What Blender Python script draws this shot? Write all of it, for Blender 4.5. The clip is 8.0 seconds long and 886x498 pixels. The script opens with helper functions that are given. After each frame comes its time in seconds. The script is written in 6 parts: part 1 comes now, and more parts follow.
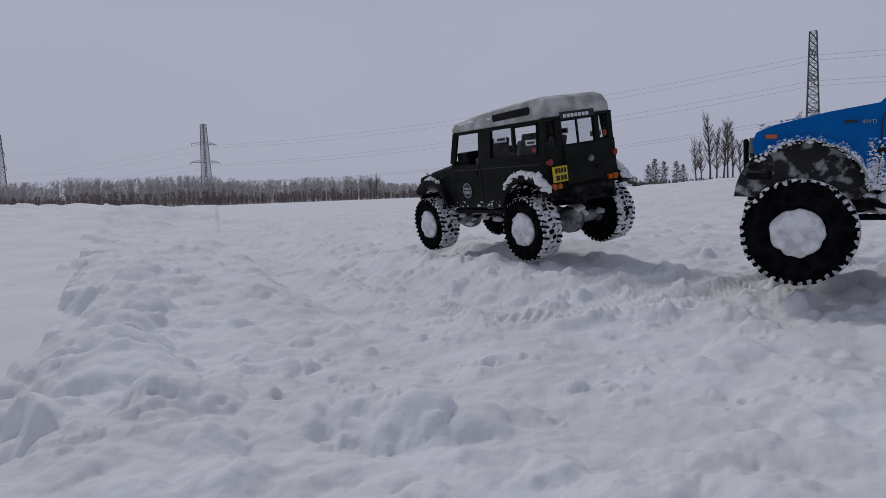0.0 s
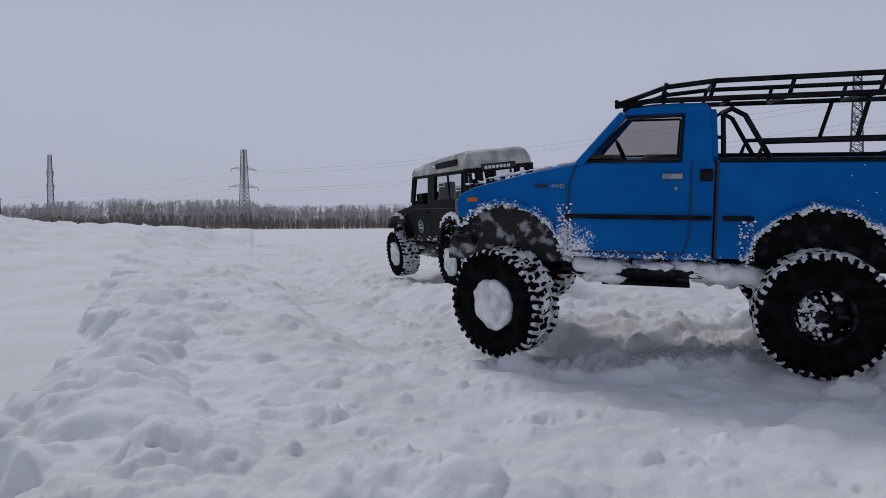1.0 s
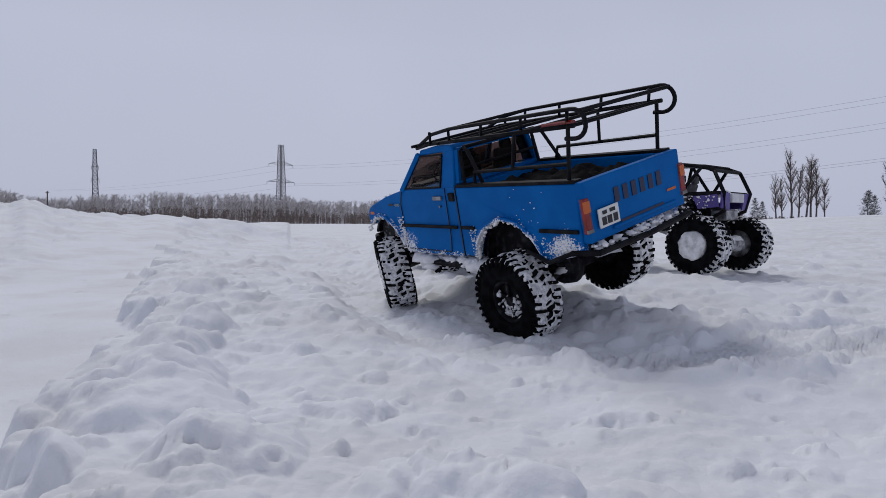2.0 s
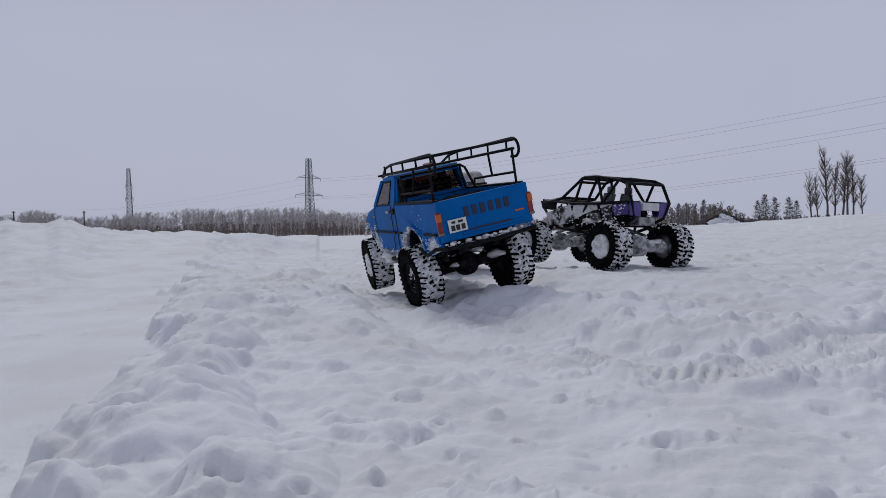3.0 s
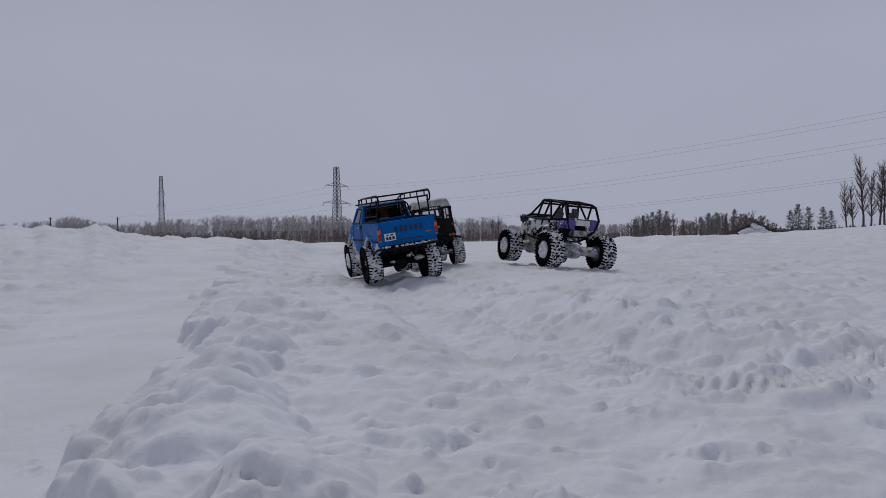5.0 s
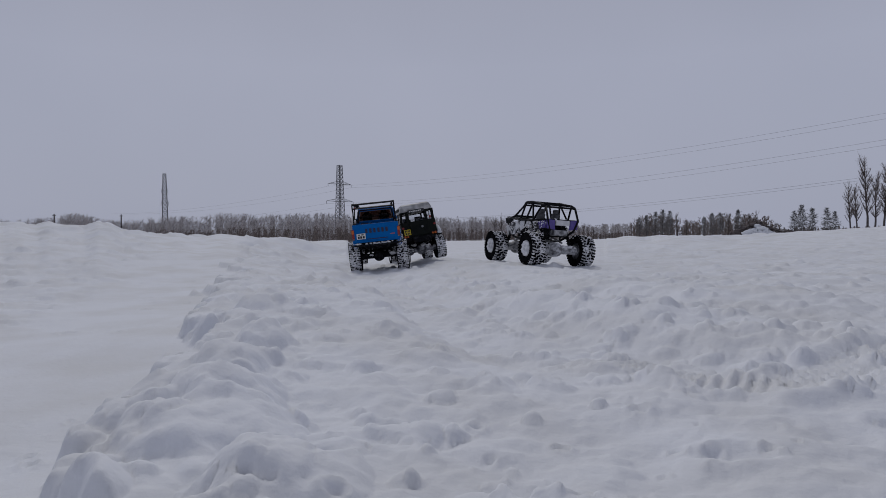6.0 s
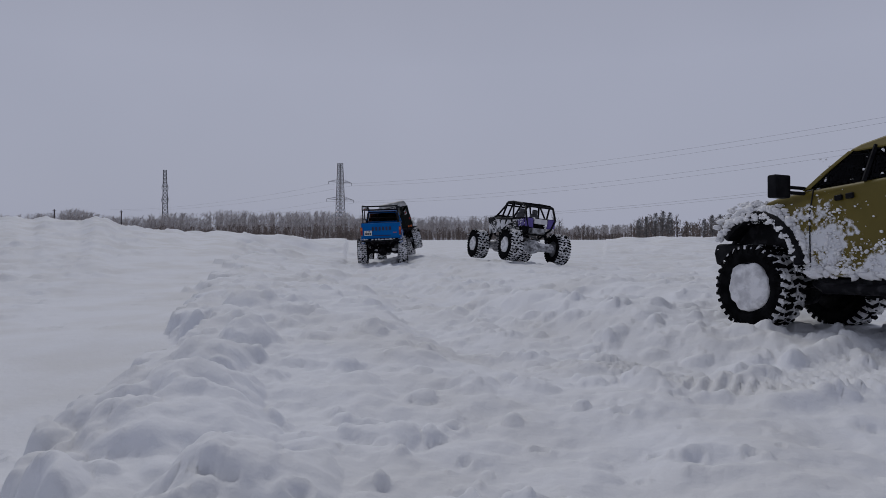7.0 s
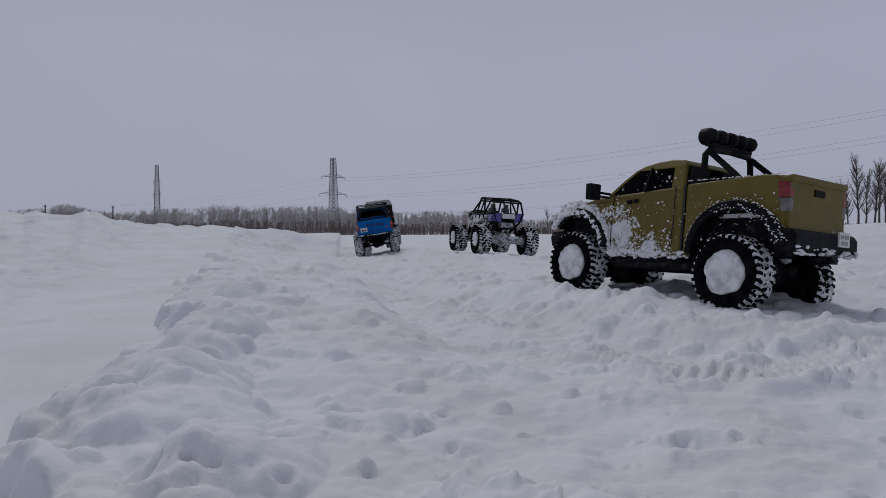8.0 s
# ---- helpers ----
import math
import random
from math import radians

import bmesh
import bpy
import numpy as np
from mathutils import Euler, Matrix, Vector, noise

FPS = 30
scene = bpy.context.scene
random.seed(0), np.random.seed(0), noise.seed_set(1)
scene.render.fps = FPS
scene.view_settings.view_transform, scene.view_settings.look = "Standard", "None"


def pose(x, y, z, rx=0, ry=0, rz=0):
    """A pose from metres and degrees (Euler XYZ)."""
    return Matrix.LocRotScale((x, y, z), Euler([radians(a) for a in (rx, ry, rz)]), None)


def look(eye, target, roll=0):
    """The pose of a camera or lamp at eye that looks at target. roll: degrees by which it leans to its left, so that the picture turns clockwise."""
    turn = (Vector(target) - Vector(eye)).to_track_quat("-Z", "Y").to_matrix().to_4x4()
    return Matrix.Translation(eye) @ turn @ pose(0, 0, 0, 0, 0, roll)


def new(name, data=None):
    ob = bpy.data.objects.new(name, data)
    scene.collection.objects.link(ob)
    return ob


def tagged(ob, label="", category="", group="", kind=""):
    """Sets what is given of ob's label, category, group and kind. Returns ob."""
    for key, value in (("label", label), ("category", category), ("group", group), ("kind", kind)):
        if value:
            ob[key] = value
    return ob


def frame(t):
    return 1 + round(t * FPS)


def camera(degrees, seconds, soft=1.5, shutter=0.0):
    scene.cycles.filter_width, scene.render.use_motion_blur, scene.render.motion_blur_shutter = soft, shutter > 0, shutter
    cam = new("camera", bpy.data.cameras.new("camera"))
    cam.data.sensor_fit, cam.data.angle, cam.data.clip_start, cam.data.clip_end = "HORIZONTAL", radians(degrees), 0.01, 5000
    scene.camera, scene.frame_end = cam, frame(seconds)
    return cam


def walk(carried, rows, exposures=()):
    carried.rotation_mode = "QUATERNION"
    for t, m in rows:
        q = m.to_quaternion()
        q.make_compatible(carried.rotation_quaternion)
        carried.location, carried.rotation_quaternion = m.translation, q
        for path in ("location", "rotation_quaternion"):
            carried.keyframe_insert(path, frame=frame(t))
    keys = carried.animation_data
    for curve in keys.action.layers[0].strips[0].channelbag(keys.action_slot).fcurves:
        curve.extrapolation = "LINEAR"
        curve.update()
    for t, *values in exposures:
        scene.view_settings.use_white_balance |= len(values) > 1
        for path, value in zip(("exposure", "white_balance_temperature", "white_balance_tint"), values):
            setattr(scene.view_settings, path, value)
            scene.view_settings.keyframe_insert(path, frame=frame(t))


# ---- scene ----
cam = camera(67.6, 8.0, soft=0.55)
PATH = [
    (0.0, pose(0.0582, -0.1455, 0.1540, 85.445, 2.244, 2.197)),
    (0.5, pose(0.0557, -0.1165, 0.1552, 85.624, 2.814, 2.668)),
    (1.0, pose(0.0412, -0.0760, 0.1534, 88.166, 0.389, 5.043)),
    (1.5, pose(0.0274, -0.0600, 0.1512, 88.201, 0.239, 7.064)),
    (2.0, pose(0.0192, -0.0365, 0.1438, 87.840, -0.195, 7.979)),
    (3.5, pose(0.0062, -0.0027, 0.1426, 89.200, 1.822, 11.413)),
    (4.0, pose(0.0010, -0.0057, 0.1409, 89.480, 1.282, 12.091)),
    (4.5, pose(0.0000, 0.0000, 0.1392, 89.433, 1.167, 12.500)),
    (6.0, pose(0.0014, 0.0062, 0.1360, 89.285, 0.705, 12.899)),
    (6.5, pose(0.0086, 0.0139, 0.1322, 89.211, 0.480, 12.948)),
    (7.0, pose(0.0127, 0.0200, 0.1339, 89.213, 0.136, 12.896)),
    (7.5, pose(0.0138, 0.0231, 0.1329, 89.186, -0.078, 12.705)),
    (8.0, pose(0.0161, 0.0235, 0.1286, 88.746, 0.275, 12.328)),
]
# the clip's camera opens and closes its iris a little on the way
walk(cam, PATH, ((0.0, -0.12), (0.5, -0.10), (1.0, 0.04), (1.5, 0.18), (2.0, 0.24), (3.5, -0.03), (4.5, -0.17), (6.0, -0.22), (8.0, -0.24)))


# ---------------------------------------------------------------- how the trucks drive: seconds, x, y, z, lean, nose, heading
BLUE_WAY = (
    (0.0, 0.605, 0.650, 0.0420, 0.6, -4.0, 157.0),
    (0.3, 0.4860, 0.6740, 0.0445, -1.4, -2.6, 168.5),
    (0.5, 0.3887, 0.6957, 0.0429, -3.0, -1.8, 173.5),
    (1.0, 0.2108, 0.717, 0.0388, -7.4, -1.55, 166.6),
    (1.5, 0.076, 0.844, 0.0309, -11.9, -1.6, 149.0),
    (2.0, -0.039, 1.006, 0.0344, -16.1, -1.1, 133.6),
    (2.2, -0.0850, 1.0850, 0.0385, -15.0, -1.7, 129.8),
    (3.5, -0.352, 1.580, 0.0282, -9.9, -1.4, 121.1),
    (4.0, -0.451, 1.760, 0.0257, -7.0, -2.1, 122.8),
    (4.5, -0.545, 1.920, 0.0230, -8.3, -1.1, 124.6),
    (6.0, -0.890, 2.710, 0.0338, -5.4, -3.6, 107.4),
    (6.5, -0.934, 2.919, 0.0274, -1.4, -2.5, 103.3),
    (7.0, -1.009, 3.179, 0.0310, -2.0, -2.1, 105.5),
    (7.5, -1.092, 3.449, 0.0314, -7.3, -4.2, 108.1),
    (8.0, -1.143, 3.588, 0.0349, -8.1, -3.6, 109.9),
)
ESTATE_WAY = (
    (0.0, 0.1537, 1.170, 0.0428, -7.1, -0.7, 124.3),
    (0.5, 0.0655, 1.293, 0.0317, -8.3, 0.4, 121.2),
    (1.0, -0.040, 1.431, 0.0367, -7.1, -1.1, 119.9),
    (1.5, -0.116, 1.506, 0.0277, -5.7, 1.1, 118.0),
    (2.0, -0.180, 1.650, 0.0300, -6.0, 0.0, 118.0),
    (3.5, -0.420, 2.150, 0.0300, -6.0, 0.0, 116.0),
    (4.5, -0.585, 2.530, 0.0300, -7.0, 0.0, 116.0),
    (6.0, -0.843, 3.137, 0.0280, -9.8, 2.2, 115.4),
    (6.5, -0.939, 3.389, 0.0340, -11.4, 6.2, 115.3),
    (7.5, -1.143, 3.729, 0.0394, -12.4, 9.1, 108.2),
    (8.0, -1.199, 3.862, 0.0329, -5.7, 6.5, 108.3),
)
OLIVE_WAY = (
    (0.0, 2.300, 0.950, 0.0300, 0.0, 1.0, 172.0),
    (4.5, 1.600, 1.020, 0.0300, 0.0, 1.0, 168.0),
    (6.0, 0.780, 0.960, 0.0300, 0.5, 2.0, 150.0),
    (6.5, 0.518, 0.885, 0.0265, 0.6, 2.7, 132.0),
    (7.0, 0.352, 0.815, 0.0215, 1.6, 2.0, 124.6),
    (7.5, 0.2705, 1.0045, 0.0236, 1.6, 3.0, 131.5),
    (8.0, 0.1525, 1.1316, 0.0174, 4.2, 0.0, 135.5),
)
BUGGY_WAY = (
    (0.0, 1.168, 0.883, 0.0340, 0.0, 0.0, 166.0),
    (1.0, 0.739, 1.214, 0.0340, 0.0, 0.0, 162.0),
    (1.5, 0.496, 1.435, 0.0340, 0.0, 0.0, 152.0),
    (2.0, 0.302, 1.600, 0.0340, 0.0, 0.0, 140.0),
    (2.2, 0.262, 1.685, 0.0440, 1.0, -1.0, 137.5),
    (3.5, 0.009, 2.037, 0.0311, 2.2, -2.0, 123.0),
    (4.0, -0.048, 2.281, 0.0324, 0.1, -3.8, 120.2),
    (4.5, -0.101, 2.444, 0.0392, 4.3, -3.2, 122.4),
    (6.0, -0.230, 2.672, 0.0339, 3.7, -1.7, 122.7),
    (6.5, -0.270, 2.732, 0.0370, 4.2, -0.3, 124.4),
    (7.0, -0.314, 2.796, 0.0384, 5.6, -0.5, 123.1),
    (7.5, -0.371, 2.921, 0.0357, 5.1, -0.8, 120.3),
    (8.0, -0.408, 2.962, 0.0390, 2.8, -1.1, 118.2),
)


# ---------------------------------------------------------------- light
def make_world():
    w = bpy.data.worlds.new("overcast_sky")
    scene.world = w
    w.use_nodes = True
    n, l = w.node_tree.nodes, w.node_tree.links
    bg = n["Background"]
    sky = n.new("ShaderNodeTexSky")
    sky.sky_type = "NISHITA"
    sky.sun_disc = False
    sky.sun_elevation, sky.sun_rotation = radians(51), radians(-30)
    sky.dust_density, sky.air_density = 4.0, 1.0
    cut = n.new("ShaderNodeMix")
    cut.data_type = "RGBA"
    cut.inputs["Factor"].default_value = 0.965
    l.new(sky.outputs["Color"], cut.inputs["A"])
    # cloud deck: even grey with faint lighter and darker drifts
    tc = n.new("ShaderNodeTexCoord")
    cl = n.new("ShaderNodeTexNoise")
    cl.inputs["Scale"].default_value, cl.inputs["Detail"].default_value = 1.6, 4
    l.new(tc.outputs["Generated"], cl.inputs["Vector"])
    ramp = n.new("ShaderNodeValToRGB")
    ramp.color_ramp.elements[0].position, ramp.color_ramp.elements[1].position = 0.3, 0.7
    ramp.color_ramp.elements[0].color = (3.76, 4.02, 5.1, 1)
    ramp.color_ramp.elements[1].color = (4.14, 4.38, 5.52, 1)
    l.new(cl.outputs["Fac"], ramp.inputs["Fac"])
    # added dimming towards the zenith, out of view, weakens the sky's light on the snow
    sep = n.new("ShaderNodeSeparateXYZ")
    l.new(tc.outputs["Generated"], sep.inputs["Vector"])
    fall = n.new("ShaderNodeMapRange")
    fall.inputs["From Min"].default_value, fall.inputs["From Max"].default_value = 0.25, 0.9
    fall.inputs["To Min"].default_value, fall.inputs["To Max"].default_value = 1.0, 0.42
    l.new(sep.outputs["Z"], fall.inputs["Value"])
    thick = n.new("ShaderNodeVectorMath")
    thick.operation = "SCALE"
    l.new(ramp.outputs["Color"], thick.inputs[0])
    l.new(fall.outputs["Result"], thick.inputs["Scale"])
    l.new(thick.outputs["Vector"], cut.inputs["B"])
    l.new(cut.outputs["Result"], bg.inputs["Color"])
    bg.inputs["Strength"].default_value = 0.1
    sun = new("sun", bpy.data.lights.new("sun", "SUN"))
    sun.data.energy, sun.data.angle, sun.data.color = 0.95, radians(16), (1.0, 0.985, 0.965)
    sun.matrix_world = look((0, 0, 10), (1.05, -1.9, 7.3))


make_world()


# ---------------------------------------------------------------- materials
def material(name, color, rough=0.6, metal=0.0, color2=None, scale=30.0, bump=0.0, bump_scale=None, spec=0.5,
             coord="Object", vary=0.0, lo=0.4, hi=0.6, detail=5):
    """A surface with a two-tone grain, finer relief and, where wanted, a change from piece to piece."""
    m = bpy.data.materials.new(name)
    m.use_nodes = True
    n, l = m.node_tree.nodes, m.node_tree.links
    b = n["Principled BSDF"]
    b.inputs["Base Color"].default_value = (*color, 1)
    b.inputs["Roughness"].default_value, b.inputs["Metallic"].default_value = rough, metal
    b.inputs["Specular IOR Level"].default_value = spec
    tc = n.new("ShaderNodeTexCoord")
    last = None
    if color2:
        a = n.new("ShaderNodeTexNoise")
        a.inputs["Scale"].default_value, a.inputs["Detail"].default_value = scale, detail
        l.new(tc.outputs[coord], a.inputs["Vector"])
        r = n.new("ShaderNodeValToRGB")
        r.color_ramp.elements[0].position, r.color_ramp.elements[1].position = lo, hi
        r.color_ramp.elements[0].color, r.color_ramp.elements[1].color = (*color, 1), (*color2, 1)
        l.new(a.outputs["Fac"], r.inputs["Fac"])
        last = r.outputs["Color"]
    if vary:
        g = n.new("ShaderNodeNewGeometry")
        h = n.new("ShaderNodeHueSaturation")
        mr = n.new("ShaderNodeMapRange")
        mr.inputs["To Min"].default_value, mr.inputs["To Max"].default_value = 1 - vary, 1 + vary
        l.new(g.outputs["Random Per Island"], mr.inputs["Value"])
        l.new(mr.outputs["Result"], h.inputs["Value"])
        if last:
            l.new(last, h.inputs["Color"])
        else:
            h.inputs["Color"].default_value = (*color, 1)
        last = h.outputs["Color"]
    if last:
        l.new(last, b.inputs["Base Color"])
    if bump:
        c = n.new("ShaderNodeTexNoise")
        c.inputs["Scale"].default_value, c.inputs["Detail"].default_value = bump_scale or scale * 3, 6
        l.new(tc.outputs[coord], c.inputs["Vector"])
        bp = n.new("ShaderNodeBump")
        bp.inputs["Strength"].default_value, bp.inputs["Distance"].default_value = bump, 0.3 / (bump_scale or scale * 3)
        l.new(c.outputs["Fac"], bp.inputs["Height"])
        l.new(bp.outputs["Normal"], b.inputs["Normal"])
    return m


SNOW = material("snow", (0.752, 0.756, 0.768), 0.75, color2=(0.830, 0.846, 0.885), scale=6, bump=0.6, bump_scale=150, spec=0.25, lo=0.34, hi=0.58)
SNOW_CAKE = material("caked_snow", (0.78, 0.78, 0.80), 0.8, color2=(0.9, 0.9, 0.91), scale=60, bump=0.8, bump_scale=260, spec=0.2)
BARK = material("bark", (0.055, 0.045, 0.042), 0.9, color2=(0.12, 0.10, 0.10), scale=2, bump=0.5, bump_scale=6)
TWIG = material("twig", (0.205, 0.168, 0.150), 0.9, vary=0.4)
# paler than frost alone: the haze of distance is put into this colour
HAZY_FROST_TWIG = material("hazy_frosted_twig", (0.42, 0.392, 0.388), 0.9, vary=0.4)
NEEDLE = material("needle_foliage", (0.20, 0.193, 0.190), 0.9, vary=0.4)
STEEL = material("galvanised_steel", (0.10, 0.10, 0.115), 0.7, metal=0.3, color2=(0.15, 0.15, 0.16), scale=0.6)
WIRE = material("aluminium_wire", (0.22, 0.22, 0.24), 0.6, metal=0.5)


# ---------------------------------------------------------------- mesh helpers
def mesh_ob(name, verts, faces, mats, smooth=False):
    me = bpy.data.meshes.new(name)
    me.from_pydata(verts, [], faces)
    for m in mats if isinstance(mats, (list, tuple)) else [mats]:
        me.materials.append(m)
    if smooth:
        me.polygons.foreach_set("use_smooth", [True] * len(me.polygons))
    me.update()
    return new(name, me)


def part(name, bm, mat, parent, label="", m=None, smooth=False):
    """Links a bmesh as one mesh object under a thing or a part."""
    me = bpy.data.meshes.new(name)
    bmesh.ops.recalc_face_normals(bm, faces=bm.faces)
    bm.to_mesh(me)
    bm.free()
    me.materials.append(mat)
    if smooth:
        me.polygons.foreach_set("use_smooth", [True] * len(me.polygons))
    ob = new(name, me)
    ob.parent = parent
    if m is not None:
        ob.matrix_basis = m
    if label:
        tagged(ob, label)
    return ob


def lattice(ix, iy, seed):
    h = (ix * 374761393 + iy * 668265263 + seed * 1442695041) & 0xFFFFFFFF
    h = ((h ^ (h >> 13)) * 1274126177) & 0xFFFFFFFF
    return ((h ^ (h >> 16)) & 0xFFFF) / 65535.0


def vnoise(x, y, seed):
    """Smooth value noise, 0 to 1, for whole arrays."""
    ix, iy = np.floor(x).astype(np.int64), np.floor(y).astype(np.int64)
    fx, fy = x - ix, y - iy
    fx, fy = fx * fx * fx * (fx * (fx * 6 - 15) + 10), fy * fy * fy * (fy * (fy * 6 - 15) + 10)
    a, b = lattice(ix, iy, seed), lattice(ix + 1, iy, seed)
    c, d = lattice(ix, iy + 1, seed), lattice(ix + 1, iy + 1, seed)
    return (a * (1 - fx) + b * fx) * (1 - fy) + (c * (1 - fx) + d * fx) * fy


def fbm(x, y, seed, octaves=4):
    s, a = 0, 0.5
    for i in range(octaves):
        s = s + a * (vnoise(x * 2 ** i, y * 2 ** i, seed + i) - 0.5)
        a *= 0.5
    return s


def smooth(a, b, x):
    t = np.clip((x - a) / (b - a), 0, 1)
    return t * t * (3 - 2 * t)


# ---------------------------------------------------------------- snow field
RIDGE = ((-0.185, 0.12), (-0.247, 0.275), (-0.302, 0.354), (-0.381, 0.475), (-0.455, 0.640), (-0.565, 0.850), (-0.765, 1.215), (-1.24, 2.12), (-2.5, 4.6), (-3.6, 6.9))


def ridge_x(y):
    return np.interp(y, [p[1] for p in RIDGE], [p[0] for p in RIDGE])


def clods(x, y, h, n, lox, hix, loy, hiy, r0, r1, tall, seed, follow=None, dome=0.5):
    """Rounded lumps of broken snow, laid over the height field h."""
    rng = np.random.default_rng(seed)
    for _ in range(n):
        cy = loy + (hiy - loy) * rng.random() ** 1.6
        cx = lox + (hix - lox) * rng.random()
        if follow is not None:
            cx = ridge_x(cy) + follow[0] + (follow[1] - follow[0]) * rng.random()
        r = r0 + (r1 - r0) * rng.random() ** 2
        q, t = 0.6 + 0.8 * rng.random(), rng.random() * math.pi
        near = np.nonzero((abs(x - cx) < 1.6 * r) & (abs(y - cy) < 1.6 * r))[0]
        if not len(near):
            continue
        dx, dy = x[near] - cx, y[near] - cy
        u, v = dx * math.cos(t) + dy * math.sin(t), (dy * math.cos(t) - dx * math.sin(t)) * q
        wob = 1 + 1.3 * fbm(dx / r * 1.1 + cx * 31, dy / r * 1.1 + cy * 17, seed, 4)
        d = np.sqrt(u * u + v * v) / (r * wob)
        h[near] += tall * r * np.clip(1 - d * d, 0, 1) ** dome * (0.6 + 0.6 * rng.random())
    return h


def dents(x, y, h, n, lox, hix, loy, hiy, r0, r1, deep, seed):
    rng = np.random.default_rng(seed)
    for _ in range(n):
        cy = loy + (hiy - loy) * rng.random() ** 1.5
        cx = lox + (hix - lox) * rng.random()
        r = r0 + (r1 - r0) * rng.random() ** 2
        near = np.nonzero((abs(x - cx) < 2 * r) & (abs(y - cy) < 2 * r))[0]
        if len(near):
            dx, dy = x[near] - cx, y[near] - cy
            d2 = (dx * dx + dy * dy * 1.5) / (r * r)
            h[near] -= deep * r * (np.exp(-2.5 * d2) - 0.35 * np.exp(-2.5 * (np.sqrt(d2) - 1.15) ** 2 * 4))
    return h


# elevation of the snow's far rim (slope above the eye) by bearing, left positive
RIM = ((-60, .015), (-32, .014), (-21, .0085), (-18, .0062), (-16, .0032), (-11, .0014), (-3, .0008), (9, 0), (24, .0008), (30, .0036), (31.7, .0072), (33, .0048), (35, .0098), (38.7, .0132),
       (39.3, .0190), (40.4, .0222), (41.3, .0185), (44, .0225), (46, .0235), (70, .026))


def far_rise(x, y):
    r = np.sqrt(x * x + y * y)
    az = np.degrees(np.arctan2(-x, y))
    el = np.interp(az, [p[0] for p in RIM], [p[1] for p in RIM])
    crest = 11.0 - 5.5 * smooth(10, 30, az)
    el = el * (1 + 0.25 * (vnoise(az * 0.23 + 40, az * 0 + 3.5, 5) - 0.5) + 0.30 * (vnoise(az * 0.9 + 9, az * 0 + 7.5, 6) - 0.5))
    el = el + np.where(el > 0.0007, (0.0022 * (vnoise(x * 1.1 + 3, y * 1.1, 12) - 0.4) + 0.0030 * (vnoise(x * 3.4 + 5, y * 3.4, 14) - 0.4)) * smooth(3, 5, r), 0)
    z = np.where(el > 0.0007, 0.14 * np.clip(el / 0.004, 0, 1) + el * crest, 0)
    return z * smooth(0.25, 1.0, r / crest)


TRACKS = (((-0.009, 0.785), (0.046, 0.714), (0.094, 0.651), (0.161, 0.630), (0.244, 0.651), (0.426, 0.734), (0.742, 0.850)),
          ((0.100, 0.596), (0.165, 0.634), (0.257, 0.721), (0.411, 0.806), (0.691, 0.876)))



# single lumps that stand out: x, y, radius, height
LUMPS = ((-0.512, 0.962, 0.046, 0.026), (0.062, 0.632, 0.026, 0.014), (-0.372, 0.700, 0.034, 0.020), (-0.345, 0.590, 0.042, 0.024), (-0.290, 0.470, 0.050, 0.024),
         (-0.245, 0.395, 0.055, 0.022), (-0.330, 0.425, 0.032, 0.016), (-0.255, 0.285, 0.034, 0.020), (-0.160, 0.330, 0.045, 0.014), (-0.83, 2.1, 0.05, 0.020),
         (0.30, 0.47, 0.030, 0.010), (0.013, 0.700, 0.020, 0.008), (-0.04, 0.60, 0.022, 0.008), (0.10, 1.00, 0.028, 0.014))


